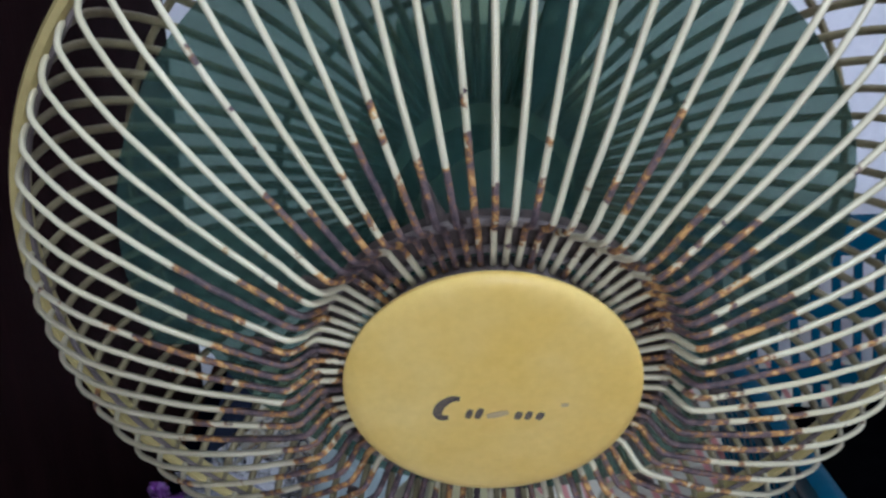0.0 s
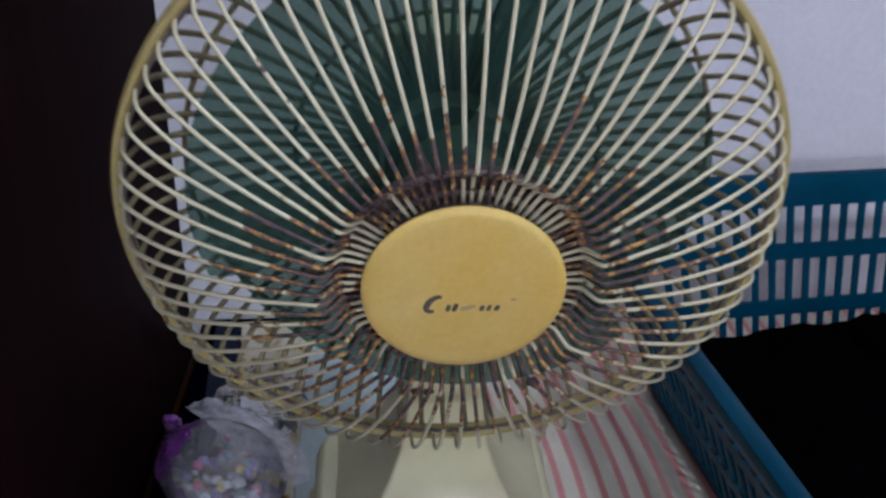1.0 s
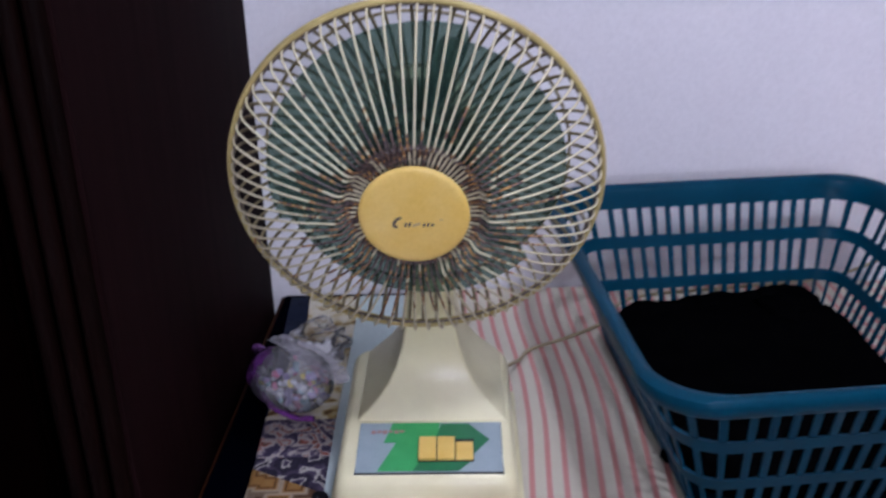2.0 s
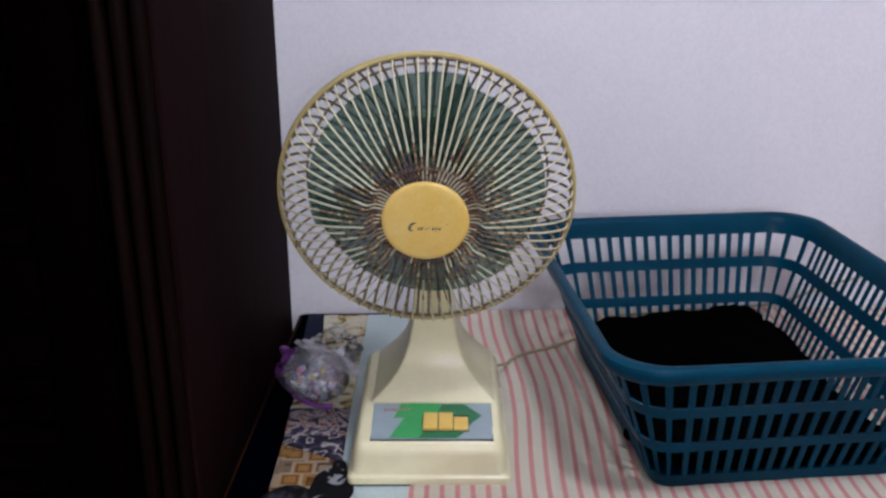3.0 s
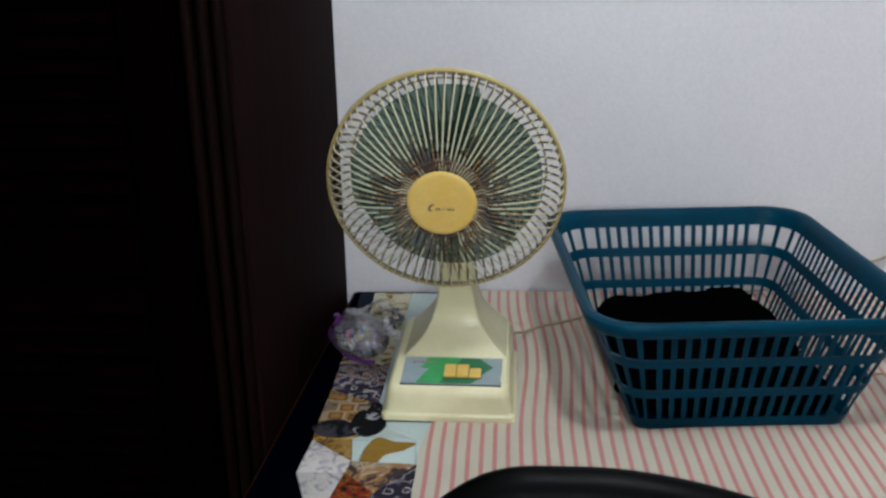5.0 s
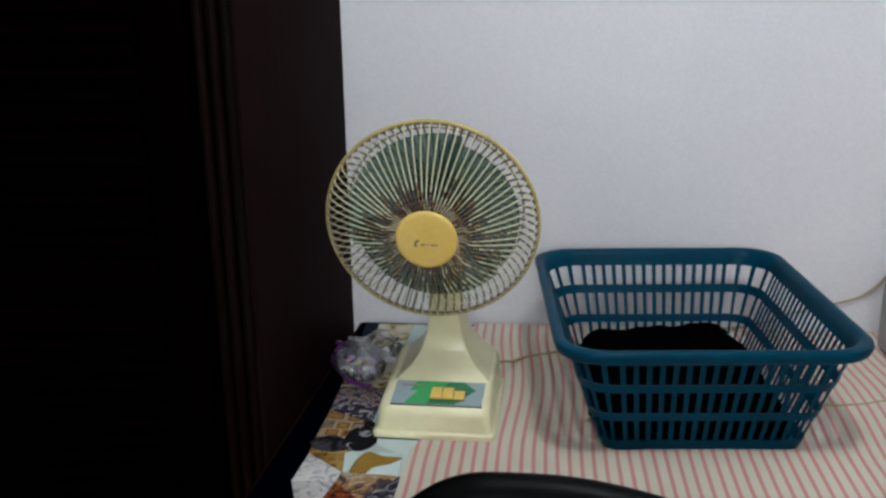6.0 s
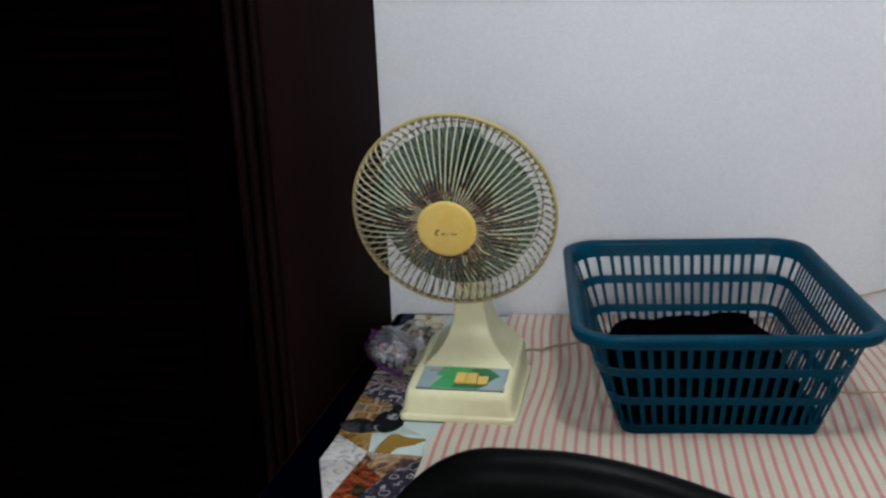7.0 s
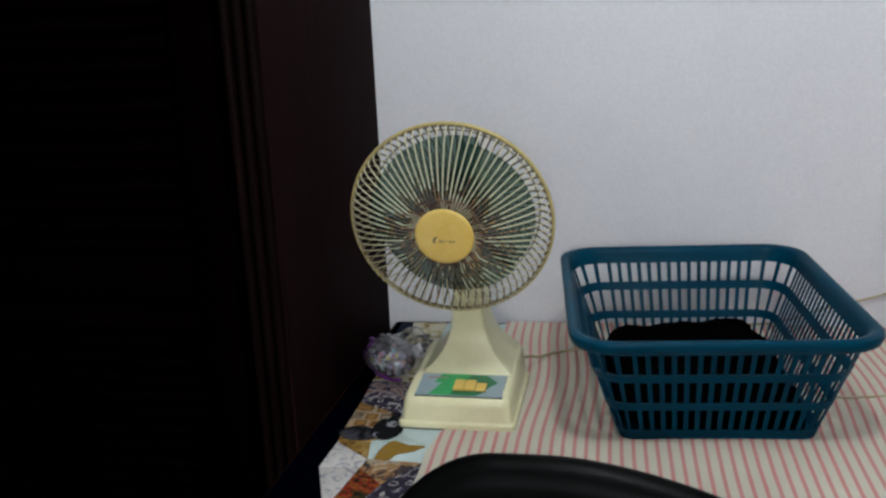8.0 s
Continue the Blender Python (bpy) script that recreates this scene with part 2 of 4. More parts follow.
P_FLORAL = print_material("cream_brown_floral_print", [(0.33, (0.14, 0.08, 0.03)), (0.40, (0.42, 0.30, 0.12)), (0.46, (0.62, 0.55, 0.36)), (0.62, (0.72, 0.68, 0.56))], 30.0, 1.4)
P_MEDAL = print_material("red_white_purple_print", [(0.36, (0.05, 0.04, 0.08)), (0.45, (0.14, 0.11, 0.17)), (0.50, (0.52, 0.46, 0.42)), (0.57, (0.44, 0.38, 0.36)), (0.60, (0.36, 0.06, 0.03)), (0.66, (0.16, 0.10, 0.08))], 42.0, 1.8)
P_PAISLEY = print_material("mauve_ring_print", [(0.10, (0.022, 0.018, 0.034)), (0.46, (0.085, 0.065, 0.11)), (0.52, (0.50, 0.47, 0.42)), (0.58, (0.50, 0.47, 0.42)), (0.64, (0.03, 0.025, 0.045))], 34.0, 2.2, "rings")
P_BROWN = print_material("brown_block_print", [(0.05, (0.34, 0.19, 0.06)), (0.32, (0.30, 0.15, 0.04)), (0.38, (0.06, 0.025, 0.012)), (0.46, (0.30, 0.15, 0.04)), (0.62, (0.42, 0.34, 0.25)), (0.80, (0.10, 0.05, 0.025))], 36.0, 1.25, "blocks")
# the pale top stop paints white glints onto the black leaf print
P_BLACK = print_material("black_leaf_glint_print", [(0.55, (0.006, 0.006, 0.008)), (0.60, (0.02, 0.02, 0.025)), (0.63, (0.36, 0.36, 0.38))], 34.0, 1.2)
P_SLATE = print_material("slate_grey_print", [(0.46, (0.005, 0.005, 0.007)), (0.52, (0.035, 0.032, 0.042)), (0.66, (0.062, 0.058, 0.070))], 24.0, 1.4)
P_OCHRE = print_material("ochre_print", [(0.3, (0.20, 0.10, 0.015)), (0.5, (0.34, 0.20, 0.03)), (0.7, (0.30, 0.17, 0.05))], 30.0, 1.0)
P_OCHREBROWN = print_material("ochre_brown_print", [(0.35, (0.13, 0.06, 0.02)), (0.5, (0.36, 0.21, 0.04)), (0.66, (0.42, 0.28, 0.13))], 46.0, 1.4)
P_PALE = print_material("pale_blue_cotton", [(0.3, (0.58, 0.69, 0.68)), (0.7, (0.64, 0.74, 0.72))], 18.0, 0.3)
P_WHITE = print_material("white_printed_cotton", [(0.38, (0.40, 0.38, 0.42)), (0.46, (0.66, 0.62, 0.60)), (0.7, (0.74, 0.70, 0.66))], 46.0, 1.2)
P_RED = print_material("red_orange_flower_print", [(0.36, (0.012, 0.012, 0.008)), (0.43, (0.05, 0.040, 0.012)), (0.48, (0.20, 0.016, 0.010)), (0.55, (0.24, 0.022, 0.012)), (0.60, (0.34, 0.13, 0.02)), (0.66, (0.03, 0.022, 0.012))], 44.0, 1.4)
P_NAVY = print_material("navy_patch_cotton", [(0.3, (0.008, 0.012, 0.028)), (0.7, (0.016, 0.022, 0.045))], 40.0, 0.5)
P_PEACH = print_material("peach_leaf_print", [(0.42, (0.06, 0.045, 0.05)), (0.48, (0.30, 0.16, 0.07)), (0.56, (0.42, 0.26, 0.12)), (0.62, (0.55, 0.48, 0.38)), (0.68, (0.12, 0.08, 0.07))], 30.0, 1.8)


def bag_material(name, tint, body, rough=0.12):
    """Thin crinkled film: mostly clear, with a little milky body and sharp glints."""
    m, t, p = nodes_of(name)
    n = noise_node(t, 55.0, 3.0)
    fine = noise_node(t, 190.0, 2.0)
    p.inputs["Base Color"].default_value = (*tint, 1)
    p.inputs["Roughness"].default_value = 0.35
    bump = t.nodes.new("ShaderNodeBump")
    bump.inputs["Strength"].default_value = 0.45
    bump.inputs["Distance"].default_value = 0.0022
    t.links.new(math_node(t, "ADD", n.outputs[0], math_node(t, "MULTIPLY", fine.outputs[0], 0.35)), bump.inputs["Height"])
    t.links.new(bump.outputs[0], p.inputs["Normal"])
    clear = t.nodes.new("ShaderNodeBsdfTransparent")
    clear.inputs[0].default_value = (*(0.86 + 0.14 * v for v in tint), 1)
    gloss = t.nodes.new("ShaderNodeBsdfGlossy")
    gloss.inputs["Roughness"].default_value = rough
    t.links.new(bump.outputs[0], gloss.inputs["Normal"])
    fr = t.nodes.new("ShaderNodeFresnel")
    fr.inputs[0].default_value = 1.55
    t.links.new(bump.outputs[0], fr.inputs["Normal"])
    a = t.nodes.new("ShaderNodeMixShader")
    k = math_node(t, "MULTIPLY", ramp_node(t, n.outputs[0], [(0.35, (0.35, 0.35, 0.35)), (0.7, (1, 1, 1))]).outputs[0], body)
    t.links.new(k, a.inputs[0])
    t.links.new(clear.outputs[0], a.inputs[1])
    t.links.new(p.outputs[0], a.inputs[2])
    b = t.nodes.new("ShaderNodeMixShader")
    t.links.new(fr.outputs[0], b.inputs[0])
    t.links.new(a.outputs[0], b.inputs[1])
    t.links.new(gloss.outputs[0], b.inputs[2])
    t.links.new(b.outputs[0], t.nodes["Material Output"].inputs[0])
    return m


M_FILM = bag_material("clear_crinkled_film", (0.90, 0.88, 0.94), 0.28, 0.05)
M_WRAP = bag_material("thin_clear_wrapper", (0.90, 0.88, 0.90), 0.08, 0.06)
M_FLAP = bag_material("milky_crinkled_film", (0.70, 0.66, 0.75), 0.62)
M_PURPLE = bag_material("purple_film", (0.30, 0.07, 0.42), 1.0)
SWEETS = [plain("sweet_" + n, c, tuple(min(1.0, 1.25 * v) for v in c), 0.3, 90.0) for n, c in (
    ("white", (0.66, 0.66, 0.70)), ("pink", (0.66, 0.22, 0.34)), ("yellow", (0.70, 0.56, 0.16)), ("lilac", (0.44, 0.36, 0.60)), ("pale_blue", (0.36, 0.52, 0.58)))]


# ---------------------------------------------------------------- mesh helpers
def finish(bm, smooth=True, angle=40):
    bmesh.ops.recalc_face_normals(bm, faces=bm.faces)
    if smooth:
        for f in bm.faces:
            f.smooth = True
        for e in bm.edges:
            if len(e.link_faces) == 2 and e.calc_face_angle(0) > radians(angle):
                e.smooth = False


def part(name, bm, material, parent=None, label="", smooth=True, angle=40):
    finish(bm, smooth, angle)
    me = bpy.data.meshes.new(name)
    bm.to_mesh(me)
    bm.free()
    me.materials.append(material)
    ob = new(name, me)
    if parent is not None:
        ob.parent = parent
        ob.matrix_parent_inverse = parent.matrix_basis.inverted()
    if label:
        tagged(ob, label)
    return ob


def shared(name, me, material, parent, m):
    if not me.materials:
        me.materials.append(material)
    ob = new(name, me)
    ob.parent = parent
    ob.matrix_parent_inverse = parent.matrix_basis.inverted()
    ob.matrix_basis = m
    return ob


def empty(name, m, label, category, group=""):
    ob = new(name)
    ob.empty_display_size = 0.05
    ob.matrix_basis = m
    return tagged(ob, label, category, group)


def box(x0, x1, y0, y1, z0, z1, bevel=0.0, segments=2):
    bm = bmesh.new()
    bmesh.ops.create_cube(bm, size=1)
    for v in bm.verts:
        v.co = Vector((x0 + (v.co.x + 0.5) * (x1 - x0), y0 + (v.co.y + 0.5) * (y1 - y0), z0 + (v.co.z + 0.5) * (z1 - z0)))
    if bevel:
        bmesh.ops.bevel(bm, geom=list(bm.edges), offset=bevel, segments=segments, affect="EDGES", profile=0.6)
    return bm


def loft(rings, close=True, cap_start=True, cap_end=True, bm=None):
    bm = bm or bmesh.new()
    vs = [[bm.verts.new(p) for p in ring] for ring in rings]
    n = len(rings[0])
    for a, b in zip(vs, vs[1:]):
        for i in range(n if close else n - 1):
            j = (i + 1) % n
            bm.faces.new((a[i], a[j], b[j], b[i]))
    if close and cap_start:
        bm.faces.new(list(reversed(vs[0])))
    if close and cap_end:
        bm.faces.new(vs[-1])
    return bm


def lathe(profile, n=64, closed=False, bm=None):
    """Turns (r, z) pairs about z; closed: the profile is itself a loop."""
    bm = bm or bmesh.new()
    rings = []
    for r, z in profile:
        rings.append([bm.verts.new((r * math.cos(2 * math.pi * i / n), r * math.sin(2 * math.pi * i / n), z)) for i in range(n)])
    if closed:
        rings.append(rings[0])
    for a, b in zip(rings, rings[1:]):
        for i in range(n):
            j = (i + 1) % n
            bm.faces.new((a[i], a[j], b[j], b[i]))
    return bm


def tube(points, radius, sides=6, bm=None, cap=True):
    bm = bm or bmesh.new()
    pts = [Vector(p) for p in points]
    rings = []
    up = None
    for i, p in enumerate(pts):
        d = (pts[min(i + 1, len(pts) - 1)] - pts[max(i - 1, 0)]).normalized()
        if up is None:
            up = d.orthogonal().normalized()
        up = (up - d * up.dot(d)).normalized()
        side = d.cross(up)
        rad = radius[i] if isinstance(radius, (list, tuple)) else radius
        rings.append([p + rad * (math.cos(2 * math.pi * k / sides) * up + math.sin(2 * math.pi * k / sides) * side) for k in range(sides)])
    return loft(rings, True, cap, cap, bm)


def smooth_line(points, steps=8):
    """Catmull-Rom through the points."""
    p = [Vector(q) for q in points]
    p = [2 * p[0] - p[1]] + p + [2 * p[-1] - p[-2]]
    out = []
    for i in range(1, len(p) - 2):
        for k in range(steps):
            t = k / steps
            a, b, c, d = p[i - 1], p[i], p[i + 1], p[i + 2]
            out.append(0.5 * (2 * b + (c - a) * t + (2 * a - 5 * b + 4 * c - d) * t * t + (3 * b - a - 3 * c + d) * t ** 3))
    out.append(p[-2])
    return out


# ---------------------------------------------------------------- the room
def room():
    tagged(part("wall_north", box(-2.2, 2.8, WALL, WALL + 0.12, 0, 2.7), M_WALL, None, smooth=False), "plain white painted plaster wall behind the table", "wall", kind="structure")
    tagged(part("wall_south", box(-2.2, 2.8, -3.4, -3.28, 0, 2.7), M_WALL, None, smooth=False), "plain white painted plaster wall of the room", "wall", kind="structure")
    tagged(part("wall_west", box(-2.32, -2.2, -3.4, WALL + 0.12, 0, 2.7), M_WALL, None, smooth=False), "plain white painted plaster wall of the room", "wall", kind="structure")
    tagged(part("wall_east", box(2.8, 2.92, -3.4, WALL + 0.12, 0, 2.7), M_WALL, None, smooth=False), "plain white painted plaster wall of the room", "wall", kind="structure")
    tagged(part("floor", box(-2.32, 2.92, -3.4, WALL + 0.12, -0.1, 0), M_FLOOR, None, smooth=False), "plain pale tiled floor of the room", "floor", kind="structure")
    tagged(part("ceiling", box(-2.32, 2.92, -3.4, WALL + 0.12, 2.7, 2.8), M_WALL, None, smooth=False), "plain white painted ceiling of the room", "ceiling", kind="structure")


room()


def wardrobe():
    """Stands against the wall; its side runs along the table, its front faces the room."""
    back, front = Vector((-0.243, WALL - 0.004)), Vector((-0.2685, -0.045))
    d = (front - back).normalized()
    turn = math.degrees(math.atan2(d.x, -d.y))
    m = pose(front.x, front.y, 0, 0, 0, turn)
    w = empty("wardrobe", m, "tall dark wooden wardrobe standing beside the table", "wardrobe")
    depth = (back - front).length

    def place(bm):
        bm.transform(m)
        return bm
    part("side_panel", place(box(-0.022, 0, 0.0, depth - 0.004, 0.0, 2.15, 0.002)), M_WOOD, w, "dark brown veneered side panel")
    part("side_panel", place(box(-1.22, -1.198, 0.0, depth - 0.004, 0.0, 2.15, 0.002)), M_WOOD, w)
    part("back_panel", place(box(-1.196, -0.024, depth - 0.02, depth - 0.008, 0.05, 2.10)), M_WOOD, w)
    part("top_panel", place(box(-1.23, 0.01, -0.02, depth - 0.004, 2.152, 2.18, 0.004)), M_WOOD, w)
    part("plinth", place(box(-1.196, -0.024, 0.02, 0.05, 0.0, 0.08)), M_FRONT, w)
    # fluted pilaster on the front edge
    for i in range(3):
        x1 = -0.004 - i * 0.021
        bm = bmesh.new()
        n = 8
        ring0, ring1 = [], []
        for k in range(n + 1):
            a = math.pi * k / n
            ring0.append((x1 - 0.0095 + 0.0088 * math.cos(a), -0.001 - 0.008 * math.sin(a), 0.08))
            ring1.append((x1 - 0.0095 + 0.0088 * math.cos(a), -0.001 - 0.008 * math.sin(a), 2.15))
        loft([ring0, ring1], bm=bm)
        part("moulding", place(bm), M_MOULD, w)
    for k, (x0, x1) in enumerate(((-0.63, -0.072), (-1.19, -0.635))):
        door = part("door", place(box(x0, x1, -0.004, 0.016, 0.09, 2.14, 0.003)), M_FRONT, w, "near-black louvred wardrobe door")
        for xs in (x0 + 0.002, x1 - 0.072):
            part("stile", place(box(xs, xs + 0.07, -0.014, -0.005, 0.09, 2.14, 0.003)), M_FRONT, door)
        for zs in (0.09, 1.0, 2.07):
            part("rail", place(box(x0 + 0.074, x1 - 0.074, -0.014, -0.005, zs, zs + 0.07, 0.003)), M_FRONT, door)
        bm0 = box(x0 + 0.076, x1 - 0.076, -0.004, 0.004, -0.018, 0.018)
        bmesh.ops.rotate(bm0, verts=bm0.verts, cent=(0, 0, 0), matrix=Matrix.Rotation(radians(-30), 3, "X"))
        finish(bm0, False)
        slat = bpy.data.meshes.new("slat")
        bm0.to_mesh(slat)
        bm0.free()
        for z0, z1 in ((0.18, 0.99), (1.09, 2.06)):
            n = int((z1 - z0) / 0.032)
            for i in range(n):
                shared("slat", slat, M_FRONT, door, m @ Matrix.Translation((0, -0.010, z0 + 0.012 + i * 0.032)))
    part("handle", place(box(-0.60, -0.585, -0.045, -0.016, 1.02, 1.12, 0.004)), M_DARKGAP, w, "dark metal handle")


wardrobe()


def table():
    t = empty("table", pose(0.5, 0.1, 0), "wooden table covered with cloths, standing against the wall", "table")
    edge = [(-0.2660, -0.34), (1.35, -0.34), (1.35, WALL - 0.004), (-0.2300, WALL - 0.004)]
    part("tabletop", loft([[(x, y, z) for x, y in edge] for z in (TABLE - 0.04, TABLE - 0.006)]), M_ORANGEWOOD, t, "varnished wooden table top", smooth=False)
    for x in (-0.2, 1.26):
        for y in (-0.29, 0.46):
            part("leg", box(x, x + 0.05, y, y + 0.05, 0, TABLE - 0.042, 0.004), M_ORANGEWOOD, t)
    part("apron", box(-0.14, 1.25, -0.28, -0.26, TABLE - 0.12, TABLE - 0.042, 0.002), M_ORANGEWOOD, t)


table()


def sheet(x0, x1, y0, y1, z, thick, bumps=0.0, cell=0.012, edge=None, drop=0.0, seed=0.0):
    """A cloth on the table with slow ripples; edge(x, y) may shift a border point, drop hangs the front over."""
    nx, ny = max(2, int((x1 - x0) / cell)), max(2, int((y1 - y0) / cell))
    bm = bmesh.new()
    top, low = [], []
    for j in range(ny + 1):
        rt, rl = [], []
        for i in range(nx + 1):
            u, v = i / nx, j / ny
            x, y = x0 + u * (x1 - x0), y0 + v * (y1 - y0)
            if edge:
                x, y = edge(u, v, x, y)
            h = bumps * (noise.noise((x * 9 + seed, y * 6, 1.3)) + 0.5 * noise.noise((x * 24 + seed, y * 15, 4.1)) + 0.75)
            rt.append(bm.verts.new((x, y, z + thick + max(0.0, h))))
            rl.append(bm.verts.new((x, y, z + max(0.0, h) * 0.9)))
        top.append(rt)
        low.append(rl)
    for j in range(ny):
        for i in range(nx):
            bm.faces.new((top[j][i], top[j][i + 1], top[j + 1][i + 1], top[j + 1][i]))
            bm.faces.new((low[j][i], low[j + 1][i], low[j + 1][i + 1], low[j][i + 1]))
    for i in range(nx):
        bm.faces.new((low[0][i], low[0][i + 1], top[0][i + 1], top[0][i]))
        bm.faces.new((low[ny][i], top[ny][i], top[ny][i + 1], low[ny][i + 1]))
    for j in range(ny):
        bm.faces.new((low[j][0], top[j][0], top[j + 1][0], low[j + 1][0]))
        bm.faces.new((low[j][nx], low[j + 1][nx], top[j + 1][nx], top[j][nx]))
    return bm


def navy_cover():
    def edge(u, v, x, y):
        left = -0.2632 + 0.0400 * (y + 0.34) / 0.89 + 0.0006 * noise.noise((y * 12, 0, 0))
        return left + u * (1.34 - left), y
    bm = sheet(-0.244, 1.34, -0.335, WALL - 0.006, TABLE - 0.0055, 0.002, 0.0003, 0.04, edge)
    tagged(part("navy_cover", bm, M_NAVY, None), "dark navy cotton cover spread over the table top", "table cover")


navy_cover()


def quilt():
    """Patches sewn edge to edge; each is a thin padded polygon."""
    q = empty("patchwork_quilt", pose(-0.1, 0.1, TABLE - 0.003), "patchwork quilt of printed cotton patches lying on the table", "quilt")
    P = dict(
        a=(-0.214, 0.540), b=(-0.186, 0.540), c=(-0.108, 0.540), d=(-0.180, 0.464), e=(-0.211, 0.464),
        f=(-0.112, 0.300), g=(-0.200, 0.205), h=(-0.114, 0.205), i=(-0.198, 0.128), j=(-0.114, 0.128),
        k=(-0.198, 0.108), l=(-0.114, 0.062), m=(-0.199, -0.002), n=(-0.197, -0.050), o=(-0.108, 0.045),
        p=(-0.096, -0.010), r=(-0.140, -0.046), s=(-0.131, -0.106), I=(-0.076, -0.1095), J=(-0.124, -0.1065), K=(-0.112, -0.0466), t=(-0.046, -0.048), u=(-0.040, -0.112),
        v=(-0.203, -0.138), w=(-0.136, -0.136), y=(-0.090, -0.184), z=(-0.050, -0.270),
        A=(0.06, 0.540), B=(0.06, -0.04), C=(0.06, -0.27), D=(-0.157, -0.268), E=(-0.12, -0.27), F=(-0.160, 0.012))
    patches = (
        ("abde", P_NAVY), ("bcfhgd", P_FLORAL), ("edg", P_NAVY), ("ghji", P_MEDAL), ("ijlk", P_PAISLEY), ("klFm", P_BROWN),
        ("mFon", P_BROWN), ("Flo", P_BROWN), ("nopr", P_OCHREBROWN), ("nrs", P_OCHREBROWN), ("rpt", P_PALE), ("rKJs", P_PALE), ("KtIJ", P_PALE), ("tuI", P_PALE), ("ptuCBAcfhjlo", P_PALE),
        ("nswv", P_WHITE), ("vwD", P_WHITE), ("wyED", P_RED), ("suyw", P_PEACH), ("uCzEy", P_PAISLEY))
    for keys, material in patches:
        pts = [Vector(P[k]) for k in keys]
        c = sum(pts, Vector((0, 0))) / len(pts)
        bm = bmesh.new()
        z0, z1 = TABLE - 0.0034, TABLE - 0.0018 + random.uniform(0, 0.0006)
        outer = [bm.verts.new((p.x, p.y, z0)) for p in pts]
        seam = [bm.verts.new((p.x, p.y, z1 - 0.001)) for p in pts]
        inner = [bm.verts.new((*(p + (c - p).normalized() * min(0.004, (c - p).length * 0.3)), z1 + 0.0006)) for p in pts]
        n = len(pts)
        for a in range(n):
            b = (a + 1) % n
            bm.faces.new((outer[a], outer[b], seam[b], seam[a]))
            bm.faces.new((seam[a], seam[b], inner[b], inner[a]))
        bm.faces.new(inner)
        part("patch", bm, material, q)

    def motif(points, material, lift):
        """A printed shape with a rounded outline, appliqued on the patches."""
        loop = smooth_line(list(points) + [points[0]], 4)[:-1]
        rings = [[(p.x, p.y, TABLE - 0.002 + dz) for p in loop] for dz in (0.0, lift)]
        part("applique", loft(rings), material, q, smooth=False)
    motif([(-0.205, -0.017, 0), (-0.187, 0.003, 0), (-0.162, 0.006, 0), (-0.144, -0.010, 0), (-0.134, -0.033, 0), (-0.155, -0.045, 0), (-0.186, -0.042, 0)], P_SLATE, 0.0024)
    motif([(-0.148, 0.003, 0), (-0.142, 0.030, 0), (-0.124, 0.043, 0), (-0.106, 0.040, 0), (-0.098, 0.016, 0), (-0.095, -0.010, 0), (-0.105, -0.033, 0), (-0.125, -0.041, 0), (-0.149, -0.017, 0)], P_BLACK, 0.0030)
    motif([(-0.12, -0.107, 0), (-0.116, -0.073, 0), (-0.102, -0.044, 0), (-0.075, -0.056, 0), (-0.045, -0.059, 0), (-0.064, -0.079, 0), (-0.086, -0.091, 0), (-0.095, -0.108, 0)], P_OCHRE, 0.0022)
    motif([(-0.126, 0.045, 0), (-0.124, 0.060, 0), (-0.111, 0.060, 0), (-0.107, 0.042, 0)], P_BLACK, 0.0028)


quilt()


def striped_cloth():
    """Lies over the quilt; its free edge curls round the front of the fan."""
    def edge(u, v, x, y):
        left = -0.024
        if y < 0.03:
            left = -0.012 - 0.026 * min(1.0, (0.03 - y) / 0.11) ** 0.5 + 0.002 * noise.noise((0.2, y * 20, 0))
        elif y > 0.1:
            left = -0.024 + 0.05 * min(1.0, (y - 0.1) / 0.2)
        return left + u * (1.32 - left), y
    bm = sheet(-0.04, 1.32, -0.325, WALL - 0.008, TABLE - 0.0004, 0.0014, 0.0020, 0.012, edge)
    tagged(part("striped_cloth", bm, M_STRIPE, None), "white cotton cloth with pink stripes spread on the table", "cloth")


striped_cloth()


